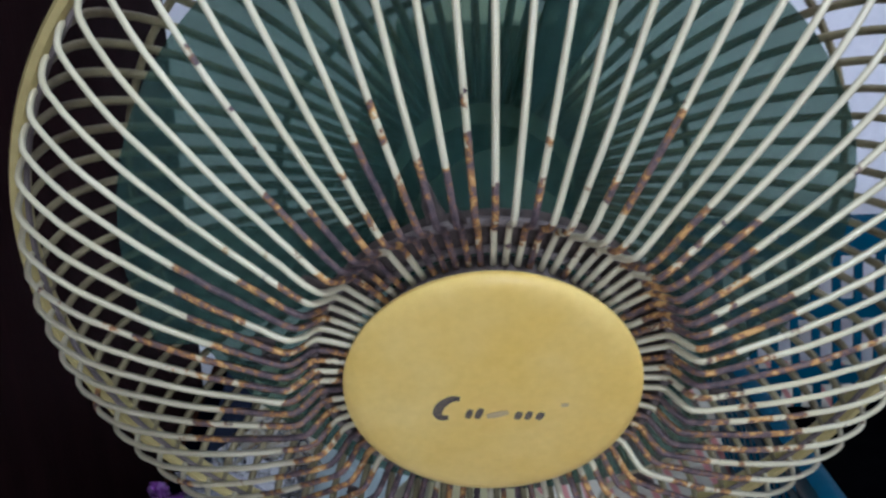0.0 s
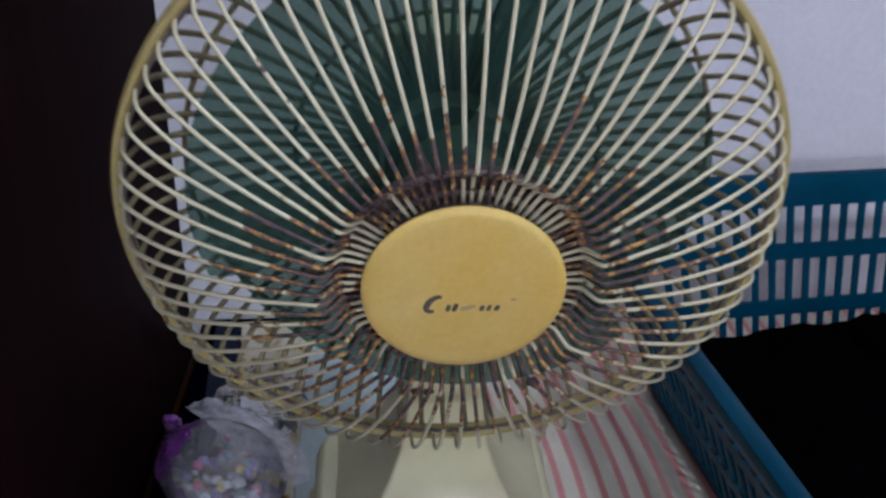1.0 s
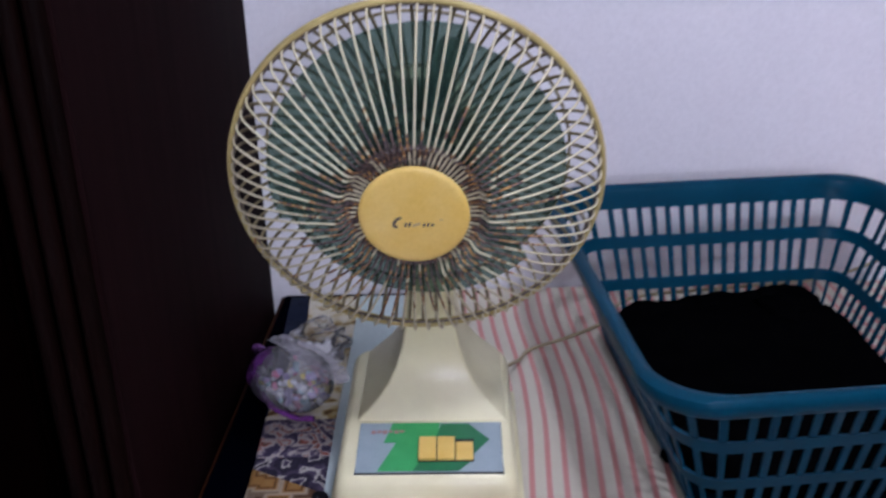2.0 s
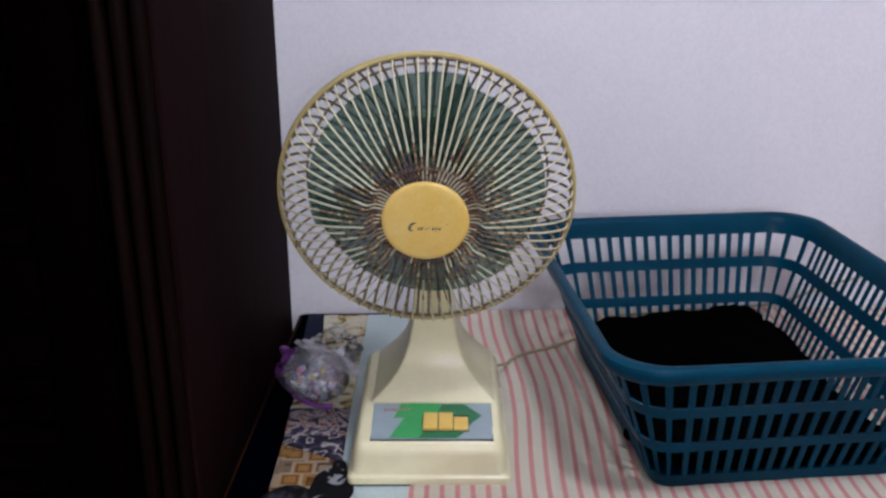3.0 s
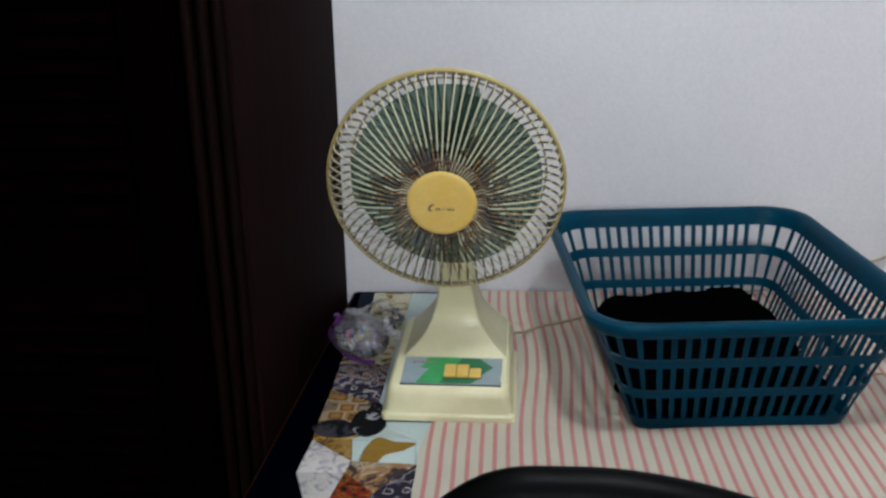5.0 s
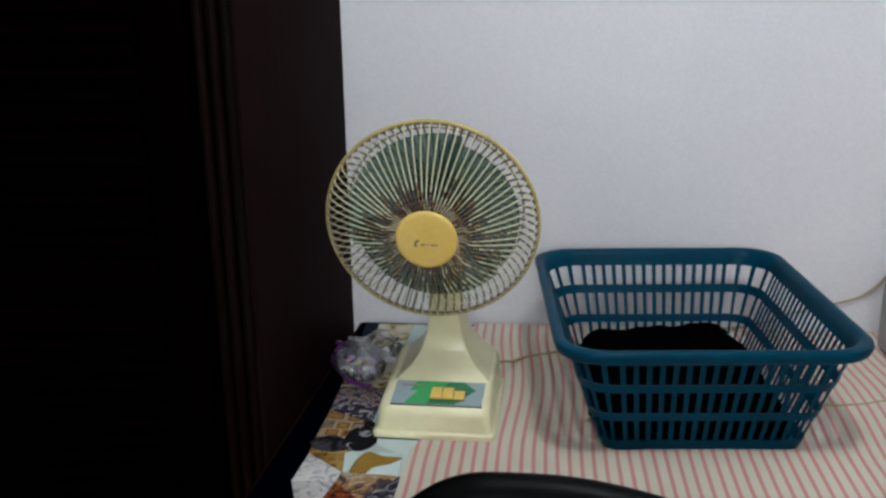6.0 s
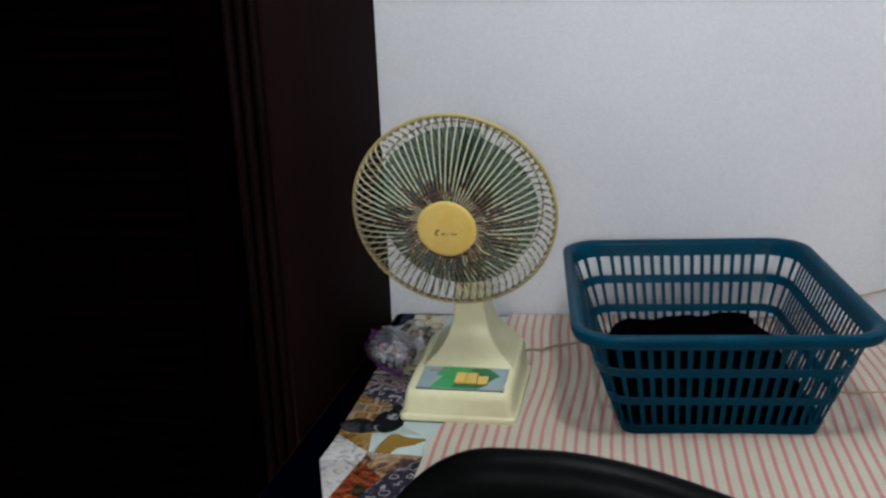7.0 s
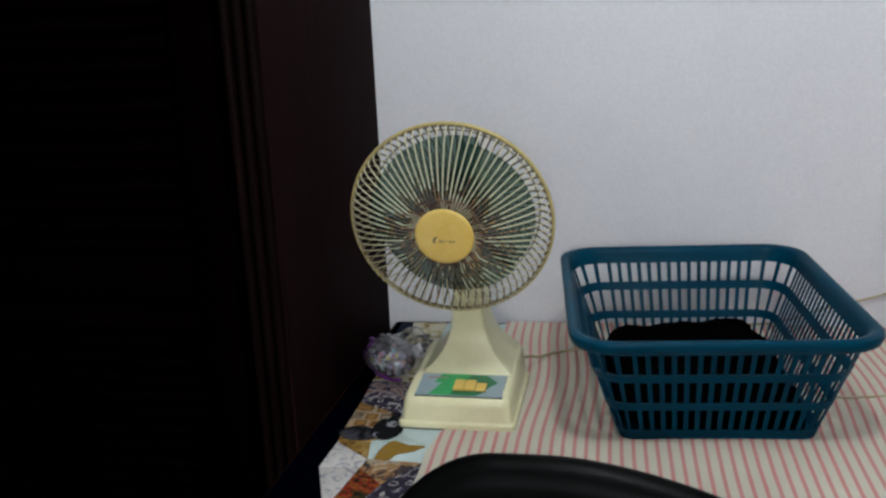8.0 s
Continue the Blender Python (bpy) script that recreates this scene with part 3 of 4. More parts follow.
# ---------------------------------------------------------------- the fan
def fan():
    base = empty("table_fan", pose(0, 0.12, TABLE), "old cream table fan with a rusty wire guard", "fan")
    x0 = 0.0

    def rounded(hw, ya, yb, z, r, hwb=None, n=5):
        """Plan outline with rounded corners; hw: half width in front, hwb: at the back."""
        hwb = hw if hwb is None else hwb
        r = min(r, hw * 0.9, hwb * 0.9, (yb - ya) * 0.45)
        out = []
        for cx, cy, a0 in ((hwb - r, yb - r, 0), (-hwb + r, yb - r, 90), (-hw + r, ya + r, 180), (hw - r, ya + r, 270)):
            for k in range(n + 1):
                a = radians(a0 + 90 * k / n)
                out.append((x0 + cx + r * math.cos(a), cy + r * math.sin(a), z))
        return out
    Z = TABLE
    # moulded foot: lip, sloping front, flat deck
    rings = [rounded(0.0985, 0.003, 0.238, Z + 0.0022, 0.008), rounded(0.1000, 0.000, 0.240, Z + 0.0030, 0.008),
             rounded(0.1008, -0.001, 0.240, Z + 0.0115, 0.008), rounded(0.1000, 0.000, 0.239, Z + 0.0128, 0.008),
             rounded(0.0962, 0.0022, 0.238, Z + 0.0140, 0.010), rounded(0.0950, 0.0030, 0.238, Z + 0.0165, 0.012), rounded(0.0932, 0.0036, 0.237, Z + 0.040, 0.016),
             rounded(0.0922, 0.0048, 0.236, Z + 0.0465, 0.017), rounded(0.0905, 0.0070, 0.236, Z + 0.0525, 0.018), rounded(0.0882, 0.0110, 0.235, Z + 0.0565, 0.018),
             rounded(0.0855, 0.0155, 0.234, Z + 0.0585, 0.017), rounded(0.0830, 0.0200, 0.233, Z + 0.0592, 0.016)]
    bm = loft(rings)
    for v in bm.verts:
        if v.co.z > Z + 0.045:
            v.co.z += max(0.0, v.co.y - 0.015) * 0.07
    askew = Matrix.Translation((0, 0.12, 0)) @ Matrix.Rotation(radians(-1.3), 4, "Z") @ Matrix.Translation((0, -0.12, 0))
    bm.transform(askew)
    part("base", bm, M_CREAM, base, "moulded cream plastic base", angle=60)
    # near-black slab that fills in the shadow gap under the lip
    bm = loft([rounded(0.0985, 0.0016, 0.2390, Z + 0.0002, 0.008), rounded(0.0985, 0.0016, 0.2390, Z + 0.0026, 0.008)])
    bm.transform(askew)
    part("foot_shadow_gap", bm, M_DARKGAP, base)
    # neck: a flared stem whose back is broader than its front
    levels = ((0.0600, 0.093, 0.0840, 0.232, 0.0850), (0.0640, 0.0955, 0.0815, 0.232, 0.0850), (0.0690, 0.0985, 0.0760, 0.231, 0.0830),
              (0.0760, 0.1025, 0.0680, 0.230, 0.0770), (0.0860, 0.1085, 0.0575, 0.229, 0.0655), (0.0990, 0.1155, 0.0475, 0.226, 0.0520),
              (0.1160, 0.1225, 0.0385, 0.221, 0.0400), (0.1380, 0.1255, 0.0315, 0.214, 0.0325), (0.1650, 0.1265, 0.0270, 0.207, 0.0285),
              (0.2000, 0.128, 0.0250, 0.200, 0.0265), (0.2450, 0.129, 0.0240, 0.195, 0.0255), (0.3000, 0.131, 0.0230, 0.190, 0.0245), (0.3450, 0.132, 0.0220, 0.188, 0.0240))
    bm = loft([rounded(w, ya, yb, Z + h, 0.0035, wb, 3) for h, ya, w, yb, wb in levels])
    bm.transform(askew @ Matrix.Translation((0.004, 0, 0)))
    part("neck", bm, M_CREAM, base, "flared cream plastic stem", angle=60)

    # control plate on the deck
    slope = math.atan2(0.006, 0.076)
    mp = pose(0.0015, 0.0505, Z + 0.0630, math.degrees(slope), 0, -1.2)

    def plate(x_0, x_1, y_0, y_1, z_0, z_1, bev=0.0):
        b = box(x_0, x_1, y_0, y_1, z_0, z_1, bev)
        b.transform(mp)
        return b

    def prism(points, z_0, z_1):
        b = loft([[(x, y, z_0) for x, y in points], [(x, y, z_1) for x, y in points]])
        b.transform(mp)
        return b
    part("plate_border", plate(-0.0751, 0.0751, -0.0391, 0.0391, -0.004, -0.0012), M_DARKGAP, base)
    pl = part("control_plate", plate(-0.0745, 0.0745, -0.0385, 0.0385, -0.002, 0.0004), M_PLATE, base, "grey-blue control plate with a green arrow")
    part("arrow", prism([(-0.052, -0.038), (-0.016, -0.038), (0.008, 0.006), (0.010, 0.038), (-0.040, 0.038), (-0.048, 0.006), (-0.035, 0.006)], 0.0004, 0.0009), M_GREEN, pl)
    part("arrow", prism([(-0.016, -0.0382), (0.030, -0.0382), (0.042, -0.024), (0.046, -0.012), (0.062, 0.010), (0.040, 0.036), (0.012, 0.036), (0.004, 0.006)], 0.0005, 0.0011), M_DARKGREEN, pl)
    part("button_tray", plate(-0.0116, 0.0456, -0.0252, 0.0102, 0.0009, 0.0015, 0.0002), M_DARKGAP, pl)
    for i, top in enumerate((0.0095, 0.0095, 0.0030)):
        part("button", plate(-0.0110 + i * 0.0190, 0.0070 + i * 0.0190, -0.0245, top, 0.0016, 0.0062 if i < 2 else 0.0042, 0.0012), M_BUTTON, base, "yellow push button" if i == 0 else "")
    for i in range(6):
        part("printed_mark", plate(-0.062 + i * 0.006, -0.0575 + i * 0.006, 0.0205 + 0.0015 * (i % 2), 0.0255, 0.0004, 0.0011), M_REDINK, pl)

    # head axes: z forward, x right, y up
    G = Vector((-0.003, 0.042, 1.1078))
    tilt, yaw = radians(-11.3), radians(-1.5)
    n = Vector((math.sin(yaw) * math.cos(tilt), -math.cos(yaw) * math.cos(tilt), math.sin(tilt)))
    right = Vector((0, 0, 1)).cross(n).normalized() 
    up = n.cross(right)
    H = Matrix((right, up, n)).transposed().to_4x4()
    H.translation = G

    def headpart(name, bm, material, parent=base, label="", angle=40):
        """Keeps its mesh in the head's own axes, so that wear follows the guard."""
        ob = part(name, bm, material, None, label, angle=angle)
        ob.matrix_basis = H
        ob.parent = parent
        ob.matrix_parent_inverse = parent.matrix_basis.inverted()
        return ob

    guard = headpart("guard_rim", lathe([(0.1690, -0.0065), (0.1705, -0.003), (0.1703, 0.001), (0.1692, 0.0030), (0.1668, 0.0032), (0.1650, 0.0014), (0.1644, -0.004), (0.1660, -0.0065)], 128, True), M_RIM, label="yellowed plastic rim of the guard")
    headpart("rim_wire", lathe([(0.1642 + 0.0012 * math.cos(k * math.pi / 3), 0.0010 + 0.0012 * math.sin(k * math.pi / 3)) for k in range(6)], 128, True), M_DUST, guard, "dusty wire ring inside the rim")

    COUNT = 76
    front = smooth_line([(0.1652, 0, 0.0005), (0.1648, 0, 0.0060), (0.1615, 0, 0.0160), (0.1520, 0, 0.0250), (0.1385, 0, 0.0340), (0.1210, 0, 0.0420), (0.1000, 0, 0.0500), (0.0790, 0, 0.0560), (0.0690, 0, 0.0585), (0.0650, 0, 0.0582), (0.0618, 0, 0.0550), (0.0590, 0, 0.0512), (0.0560, 0, 0.0498), (0.0440, 0, 0.0505)], 3)
    rear = smooth_line([(0.1655, 0, 0.000), (0.1648, 0, -0.014), (0.1590, 0, -0.028), (0.1420, 0, -0.042), (0.1150, 0, -0.052), (0.0850, 0, -0.057), (0.0400, 0, -0.059)], 3)
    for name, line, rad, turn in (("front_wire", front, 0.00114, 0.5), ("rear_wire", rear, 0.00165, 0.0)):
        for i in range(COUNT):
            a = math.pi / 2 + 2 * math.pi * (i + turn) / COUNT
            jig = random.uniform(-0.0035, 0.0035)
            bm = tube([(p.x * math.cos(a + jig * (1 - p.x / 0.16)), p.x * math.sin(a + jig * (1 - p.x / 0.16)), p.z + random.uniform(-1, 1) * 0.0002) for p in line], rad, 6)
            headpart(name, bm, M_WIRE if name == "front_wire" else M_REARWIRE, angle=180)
    # grime that bridges neighbouring wires round the hub
    for i in range(11):
        a0 = math.pi / 2 + 2 * math.pi * random.randrange(COUNT) / COUNT
        span = 2 * math.pi / COUNT
        r0, ln = random.uniform(0.0595, 0.072), random.uniform(0.005, 0.013)
        rows2 = []
        for k in range(6):
            r1 = r0 + ln * k / 5
            half = 0.5 * (1.0 if k < 3 else 1.0 - 0.22 * (k - 2)) * random.uniform(0.8, 1.0)
            z1 = (0.0510 + 0.0062 * min(1.0, max(0.0, (r1 - 0.0590) / 0.006))) - 0.0002 * k
            mid = 0.5 + random.uniform(-0.08, 0.08)
            rows2.append([(r1 * math.cos(a0 + span * w), r1 * math.sin(a0 + span * w), z1 - 0.0008 * math.cos(math.pi * (w - 0.5))) for w in (mid - half, mid - half * 0.3, mid + half * 0.3, mid + half)])
        bm = bmesh.new()
        vs = [[bm.verts.new(p) for p in row] for row in rows2]
        for va, vb in zip(vs, vs[1:]):
            for k in range(3):
                bm.faces.new((va[k], va[k + 1], vb[k + 1], vb[k]))
        bmesh.ops.recalc_face_normals(bm, faces=bm.faces)
        bmesh.ops.solidify(bm, geom=list(bm.faces), thickness=0.0005)
        headpart("dust_clump", bm, M_GRIME)
    for r, z, t in ((0.0580, 0.0482, 0.0016), (0.0480, 0.0478, 0.0014)):
        headpart("hub_ring", lathe([(r + t * math.cos(k * math.pi / 4), z + t * math.sin(k * math.pi / 4)) for k in range(8)], 96, True), M_DUST)
    # dust caked on the plate behind the wires' inner ends
    bm = lathe([(0.0470, 0.0462), (0.0520, 0.0466), (0.0575, 0.0462), (0.0605, 0.0452), (0.0600, 0.0440), (0.0470, 0.0440)], 96, True)
    for v in bm.verts:
        v.co.z += 0.0012 * noise.noise(v.co * 160)
        k = 1 + 0.012 * noise.noise(v.co * 90)
        v.co.x, v.co.y = v.co.x * k, v.co.y * k
    headpart("dust_ring", bm, M_GRIME, label="brown dust caked round the hub")
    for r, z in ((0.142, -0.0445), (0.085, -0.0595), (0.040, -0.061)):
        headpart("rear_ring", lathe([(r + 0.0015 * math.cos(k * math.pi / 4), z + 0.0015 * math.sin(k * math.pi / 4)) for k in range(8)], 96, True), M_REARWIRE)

    # hub cap with its worn badge
    headpart("cap_collar", lathe([(0.0001, 0.044), (0.0425, 0.044), (0.0435, 0.046), (0.0440, 0.0575), (0.0430, 0.0580)], 96), M_DUST)
    cap = headpart("hub_cap", lathe([(0.0450, 0.0572), (0.0472, 0.0576), (0.0478, 0.0586), (0.0477, 0.0598), (0.0466, 0.0609), (0.0440, 0.0617), (0.040, 0.0621), (0.028, 0.0626), (0.014, 0.0629), (0.0001, 0.0630)], 96), M_CAP, label="round yellowed cap with a worn badge")

    def cap_z(x, y):
        return 0.0630 - 0.0009 * ((x * x + y * y) / 0.040 ** 2)

    def stroke(points, width, material, name="badge_mark"):
        pts = smooth_line([(x, y, 0) for x, y in points], 5)
        L, R2 = [], []
        for i, p in enumerate(pts):
            d = (pts[min(i + 1, len(pts) - 1)] - pts[max(i - 1, 0)]).normalized()
            w = width * (0.55 + 0.45 * math.sin(math.pi * (i + 0.5) / len(pts)))
            s = Vector((-d.y, d.x, 0)) * w / 2
            L.append(p + s)
            R2.append(p - s)
        ring_low = [(q.x, q.y, cap_z(q.x, q.y) - 0.0002) for q in L + R2[::-1]]
        ring_top = [(q.x, q.y, cap_z(q.x, q.y) + 0.00015) for q in L + R2[::-1]]
        b = bmesh.new()
        m = len(pts)
        vl = [b.verts.new(v) for v in ring_low]
        vt = [b.verts.new(v) for v in ring_top]
        k = len(vl)
        for i in range(k):
            j = (i + 1) % k
            b.faces.new((vl[i], vl[j], vt[j], vt[i]))
        for i in range(m - 1):
            b.faces.new((vt[i], vt[i + 1], vt[k - 2 - i], vt[k - 1 - i]))
        headpart(name, b, material, cap)
    bx, by = -0.0134, -0.0050
    stroke([(bx + 0.0036 * math.cos(k) + 0.0020 * math.sin(k), by + 0.0046 * math.sin(k)) for k in (1.3, 2.0, 2.8, 3.6, 4.4, 5.1)], 0.0030, M_INK)
    for dx, wd, lean, top in ((0.0056, 0.0022, 0.0010, -0.0004), (0.0086, 0.0024, 0.0014, 0.0002), (0.0214, 0.0024, 0.0010, -0.0010), (0.0246, 0.0022, 0.0012, -0.0008), (0.0282, 0.0024, 0.0014, -0.0012)):
        stroke([(bx + dx, by - 0.0044), (bx + dx + lean, by + top)], wd, M_INK)
    stroke([(bx + 0.0118, by - 0.0034), (bx + 0.0186, by - 0.0012)], 0.0026, M_FADED)
    stroke([(bx + 0.0352, by + 0.0022), (bx + 0.0376, by + 0.0024)], 0.0016, M_FADED)

    # three broad blades on a spinner
    spinner = headpart("spinner", lathe([(0.0001, 0.030), (0.022, 0.029), (0.032, 0.024), (0.036, 0.010), (0.036, -0.048), (0.0001, -0.048)], 48), M_BLADE)
    for start in (66.0, -54.0, 186.0):
        cols = 18
        bm = bmesh.new()
        grid = []
        for i in range(12):
            r = 0.033 + (0.137 - 0.033) * i / 11
            line = []
            for k in range(cols + 1):
                s = k / cols
                span = 136 * (0.86 + 0.14 * min(1, i / 4))
                if i > 8:
                    span *= 1 - 0.006 * (i - 8) ** 2
                ang = radians(start + (136 - span) * 0.5 + span * s)
                z = -0.041 + 0.034 * s * (0.5 + 0.5 * r / 0.136) + 0.006 * math.sin(math.pi * s)
                line.append(bm.verts.new((r * math.cos(ang), r * math.sin(ang), z)))
            grid.append(line)
        for a, b in zip(grid, grid[1:]):
            for k in range(cols):
                bm.faces.new((a[k], a[k + 1], b[k + 1], b[k]))
        bmesh.ops.recalc_face_normals(bm, faces=bm.faces)
        bmesh.ops.solidify(bm, geom=list(bm.faces), thickness=0.0018)
        headpart("blade", bm, M_BLADE, label="broad teal plastic fan blade" if start > 100 else "", angle=60)
    headpart("motor_housing", lathe([(0.0001, -0.060), (0.045, -0.061), (0.054, -0.066), (0.056, -0.080), (0.055, -0.125), (0.048, -0.150), (0.030, -0.162), (0.0001, -0.166)], 64), M_MOTOR, label="rounded cream motor housing")
    headpart("motor_bracket", box(-0.036, 0.036, 0.048, 0.070, -0.068, -0.0635, 0.001), M_MOTOR)
    bm = tube([(0, 0, -0.170), (0, 0, -0.155)], 0.008, 12)
    headpart("oscillation_knob", bm, M_MOTOR)


fan()


# ---------------------------------------------------------------- the basket
def basket():
    TURN = 4.7
    m = pose(0.411, 0.202, TABLE + 0.001, 0, 0, TURN)
    b = empty("laundry_basket", m, "blue plastic laundry basket with slotted sides on the table", "basket")
    HT = 0.198

    def dims(z):
        k = z / HT
        return 0.156 + 0.072 * k, 0.200 + 0.065 * k, 0.022 + 0.046 * k

    def at(side, u, z, out=0.0):
        """A point of the wall: side 0 front, 1 right, 2 back, 3 left, u along it from -1 to 1; sides 4 to 7 are the corners after each, u 0 to 1."""
        a, c, r = dims(z)
        a, c = a + out, c + out
        if side < 4:
            if side == 0:
                return Vector((u * (a - r), -c, z))
            if side == 1:
                return Vector((a, u * (c - r), z))
            if side == 2:
                return Vector((-u * (a - r), c, z))
            return Vector((-a, -u * (c - r), z))
        k = side - 4
        centres = ((a - r, -(c - r)), (a - r, c - r), (-(a - r), c - r), (-(a - r), -(c - r)))
        x, y = centres[k]
        ang = radians(-90 + 90 * k + 90 * u)
        return Vector((x + r * math.cos(ang), y + r * math.sin(ang), z))

    def outline(z, out=0.0, n=8):
        pts = []
        for s in range(4):
            for i in range(n):
                pts.append(at(s, -1 + 2 * i / n, z, out))
            for i in range(n):
                pts.append(at(4 + s, i / n, z, out))
        return pts

    def ring(profile):
        """A closed band round the basket from (outwards, height) pairs."""
        bm = bmesh.new()
        rows = [[bm.verts.new(p) for p in outline(z, o)] for o, z in profile]
        rows.append(rows[0])
        for a, c in zip(rows, rows[1:]):
            k = len(a)
            for i in range(k):
                j = (i + 1) % k
                bm.faces.new((a[i], a[j], c[j], c[i]))
        bm.transform(m)
        return bm
    T = 0.0028
    part("rim", ring([(-T, 0.168), (0.000, 0.168), (0.001, 0.179), (0.007, 0.177), (0.013, 0.176), (0.015, 0.179), (0.015, 0.189), (0.012, 0.195), (0.006, 0.198), (-0.001, 0.196), (-T - 0.001, 0.190), (-T - 0.0005, 0.178)]), M_BASKET, b, "thick rolled blue rim", angle=50)
    for z0, z1 in ((0.116, 0.131), (0.061, 0.075)):
        part("band", ring([(-T, z0), (0.0006, z0), (0.0006, z1), (-T, z1)]), M_BASKET, b)
    part("bottom_band", ring([(-T, 0.002), (0.0, 0.0), (0.0006, 0.020), (-T, 0.020)]), M_BASKET, b)
    bm = loft([outline(0.0, -0.002), outline(0.003, -0.002)])
    bm.transform(m)
    part("floor_panel", bm, M_BASKET, b)

    def slat(side, u, du):
        bm = bmesh.new()
        rings = []
        for z in (0.015, 0.096, 0.174):
            p, q = at(side, u - du, z), at(side, u + du, z)
            d = (q - p).normalized()
            out = Vector((d.y, -d.x, 0))
            inn = -T * 0.9
            rings.append([p - out * 0.0004, q - out * 0.0004, q + out * inn, p + out * inn])
        loft(rings, bm=bm)
        bm.transform(m)
        part("slat", bm, M_BASKET, b, smooth=False)
    for side, count in ((0, 14), (2, 14), (1, 20), (3, 20)):
        half_u = 0.90 if side in (0, 2) else 0.94
        for i in range(count + 1):
            u = -half_u + 2 * half_u * i / count
            a, c, r = dims(0.1)
            length = (a - r) if side in (0, 2) else (c - r)
            slat(side, u, 0.0037 / length)
    for k in range(4):
        for u in ((0.13, 0.45, 0.80) if k in (0, 2) else (0.20, 0.55, 0.87)):
            slat(4 + k, u, 0.045)
    return m


BASKET = basket()


def laundry():
    """A dark heap, piled towards one side of the basket."""
    bm = bmesh.new()
    nx, ny = 44, 56
    grid = []
    for j in range(ny + 1):
        line = []
        for i in range(nx + 1):
            u, v = i / nx * 2 - 1, j / ny * 2 - 1
            h = 0.054 + 0.009 * u + 0.003 * v
            if u > 0.72:
                h -= 0.13 * (u - 0.72)
            h += 0.008 * math.exp(-((u - 0.52) / 0.2) ** 2 - ((v - 0.75) / 0.2) ** 2)
            if v < -0.4:
                h += 0.006
            h += 0.010 * noise.noise((u * 2.2, v * 2.6, 0.7)) + 0.005 * noise.noise((u * 6, v * 6, 3.1))
            edge = max(abs(u), abs(v))
            if edge > 0.93:
                h -= (edge - 0.93) * 0.25
            h = max(0.010, h)
            k = h / 0.198
            a, c = 0.150 + 0.074 * k, 0.196 + 0.067 * k
            q = (abs(u) ** 8 + abs(v) ** 8) ** 0.125
            s = edge / q if q > 0 else 1
            line.append(bm.verts.new((u * a * s * 0.985, v * c * s * 0.985, h)))
        grid.append(line)
    for j in range(ny):
        for i in range(nx):
            bm.faces.new((grid[j][i], grid[j][i + 1], grid[j + 1][i + 1], grid[j + 1][i]))
    rim = [grid[0][i] for i in range(nx + 1)] + [grid[j][nx] for j in range(1, ny + 1)] + [grid[ny][i] for i in range(nx - 1, -1, -1)] + [grid[j][0] for j in range(ny - 1, 0, -1)]
    low = [bm.verts.new((v.co.x * 0.80, v.co.y * 0.85, 0.005)) for v in rim]
    for i in range(len(rim)):
        j = (i + 1) % len(rim)
        bm.faces.new((rim[i], rim[j], low[j], low[i]))
    bm.faces.new(low)
    bm.transform(BASKET)
    heap = empty("black_laundry", BASKET, "heap of black clothes lying in the blue basket", "laundry")
    part("heaped_garment", bm, M_BLACKCLOTH, heap, angle=180)
    # a crumpled garment on top and a corner that pokes out through a slot
    bm = bmesh.new()
    bmesh.ops.create_icosphere(bm, subdivisions=4, radius=1)
    for v in bm.verts:
        k = 1 + 0.35 * noise.noise(v.co * 1.8) + 0.15 * noise.noise(v.co * 5)
        v.co = Vector((0.085 + v.co.x * 0.042 * k, 0.150 + v.co.y * 0.050 * k, 0.060 + max(-0.01, v.co.z * 0.013 * k)))
    bm.transform(BASKET)
    part("crumpled_garment", bm, M_BLACKCLOTH, heap, angle=180)
    bm = bmesh.new()
    bmesh.ops.create_icosphere(bm, subdivisions=3, radius=1)
    for v in bm.verts:
        k = 1 + 0.3 * noise.noise(v.co * 2.5)
        v.co = Vector((-0.162 + v.co.x * 0.007 * k, -0.105 + v.co.y * 0.008 * k, 0.020 + v.co.z * 0.008 * k))
    bm.transform(BASKET)
    part("cloth_corner", bm, M_BLACKCLOTH, heap, angle=180)


laundry()


# ---------------------------------------------------------------- small things
def cords():
    z = TABLE + 0.004
    line = smooth_line([(0.082, 0.236, z + 0.034), (0.100, 0.262, z + 0.030), (0.116, 0.305, z + 0.012), (0.136, 0.350, z + 0.002), (0.195, 0.387, z), (0.25, 0.43, z), (0.30, 0.500, z), (0.45, 0.525, z + 0.002), (0.60, 0.53, z + 0.012), (0.70, 0.540, z + 0.042), (0.777, 0.546, z + 0.060), (0.82, 0.546, z + 0.074), (0.846, 0.546, z + 0.093), (0.87, 0.546, z + 0.120), (0.905, 0.546, z + 0.19), (0.94, 0.546, z + 0.34)], 8)
    tagged(part("power_cord", tube(line, 0.0026, 8), M_CORD, None), "beige power cord running behind the basket", "cord")
    line = smooth_line([(0.60, 0.20, z), (0.65, 0.180, z), (0.692, 0.182, z), (0.733, 0.190, z), (0.778, 0.204, z), (0.90, 0.20, z), (1.02, 0.24, z), (1.1, 0.36, z)], 8)
    tagged(part("thin_cord", tube(line, 0.0018, 8), M_CORD, None), "thin grey-beige cord lying on the striped cloth", "cord")


cords()


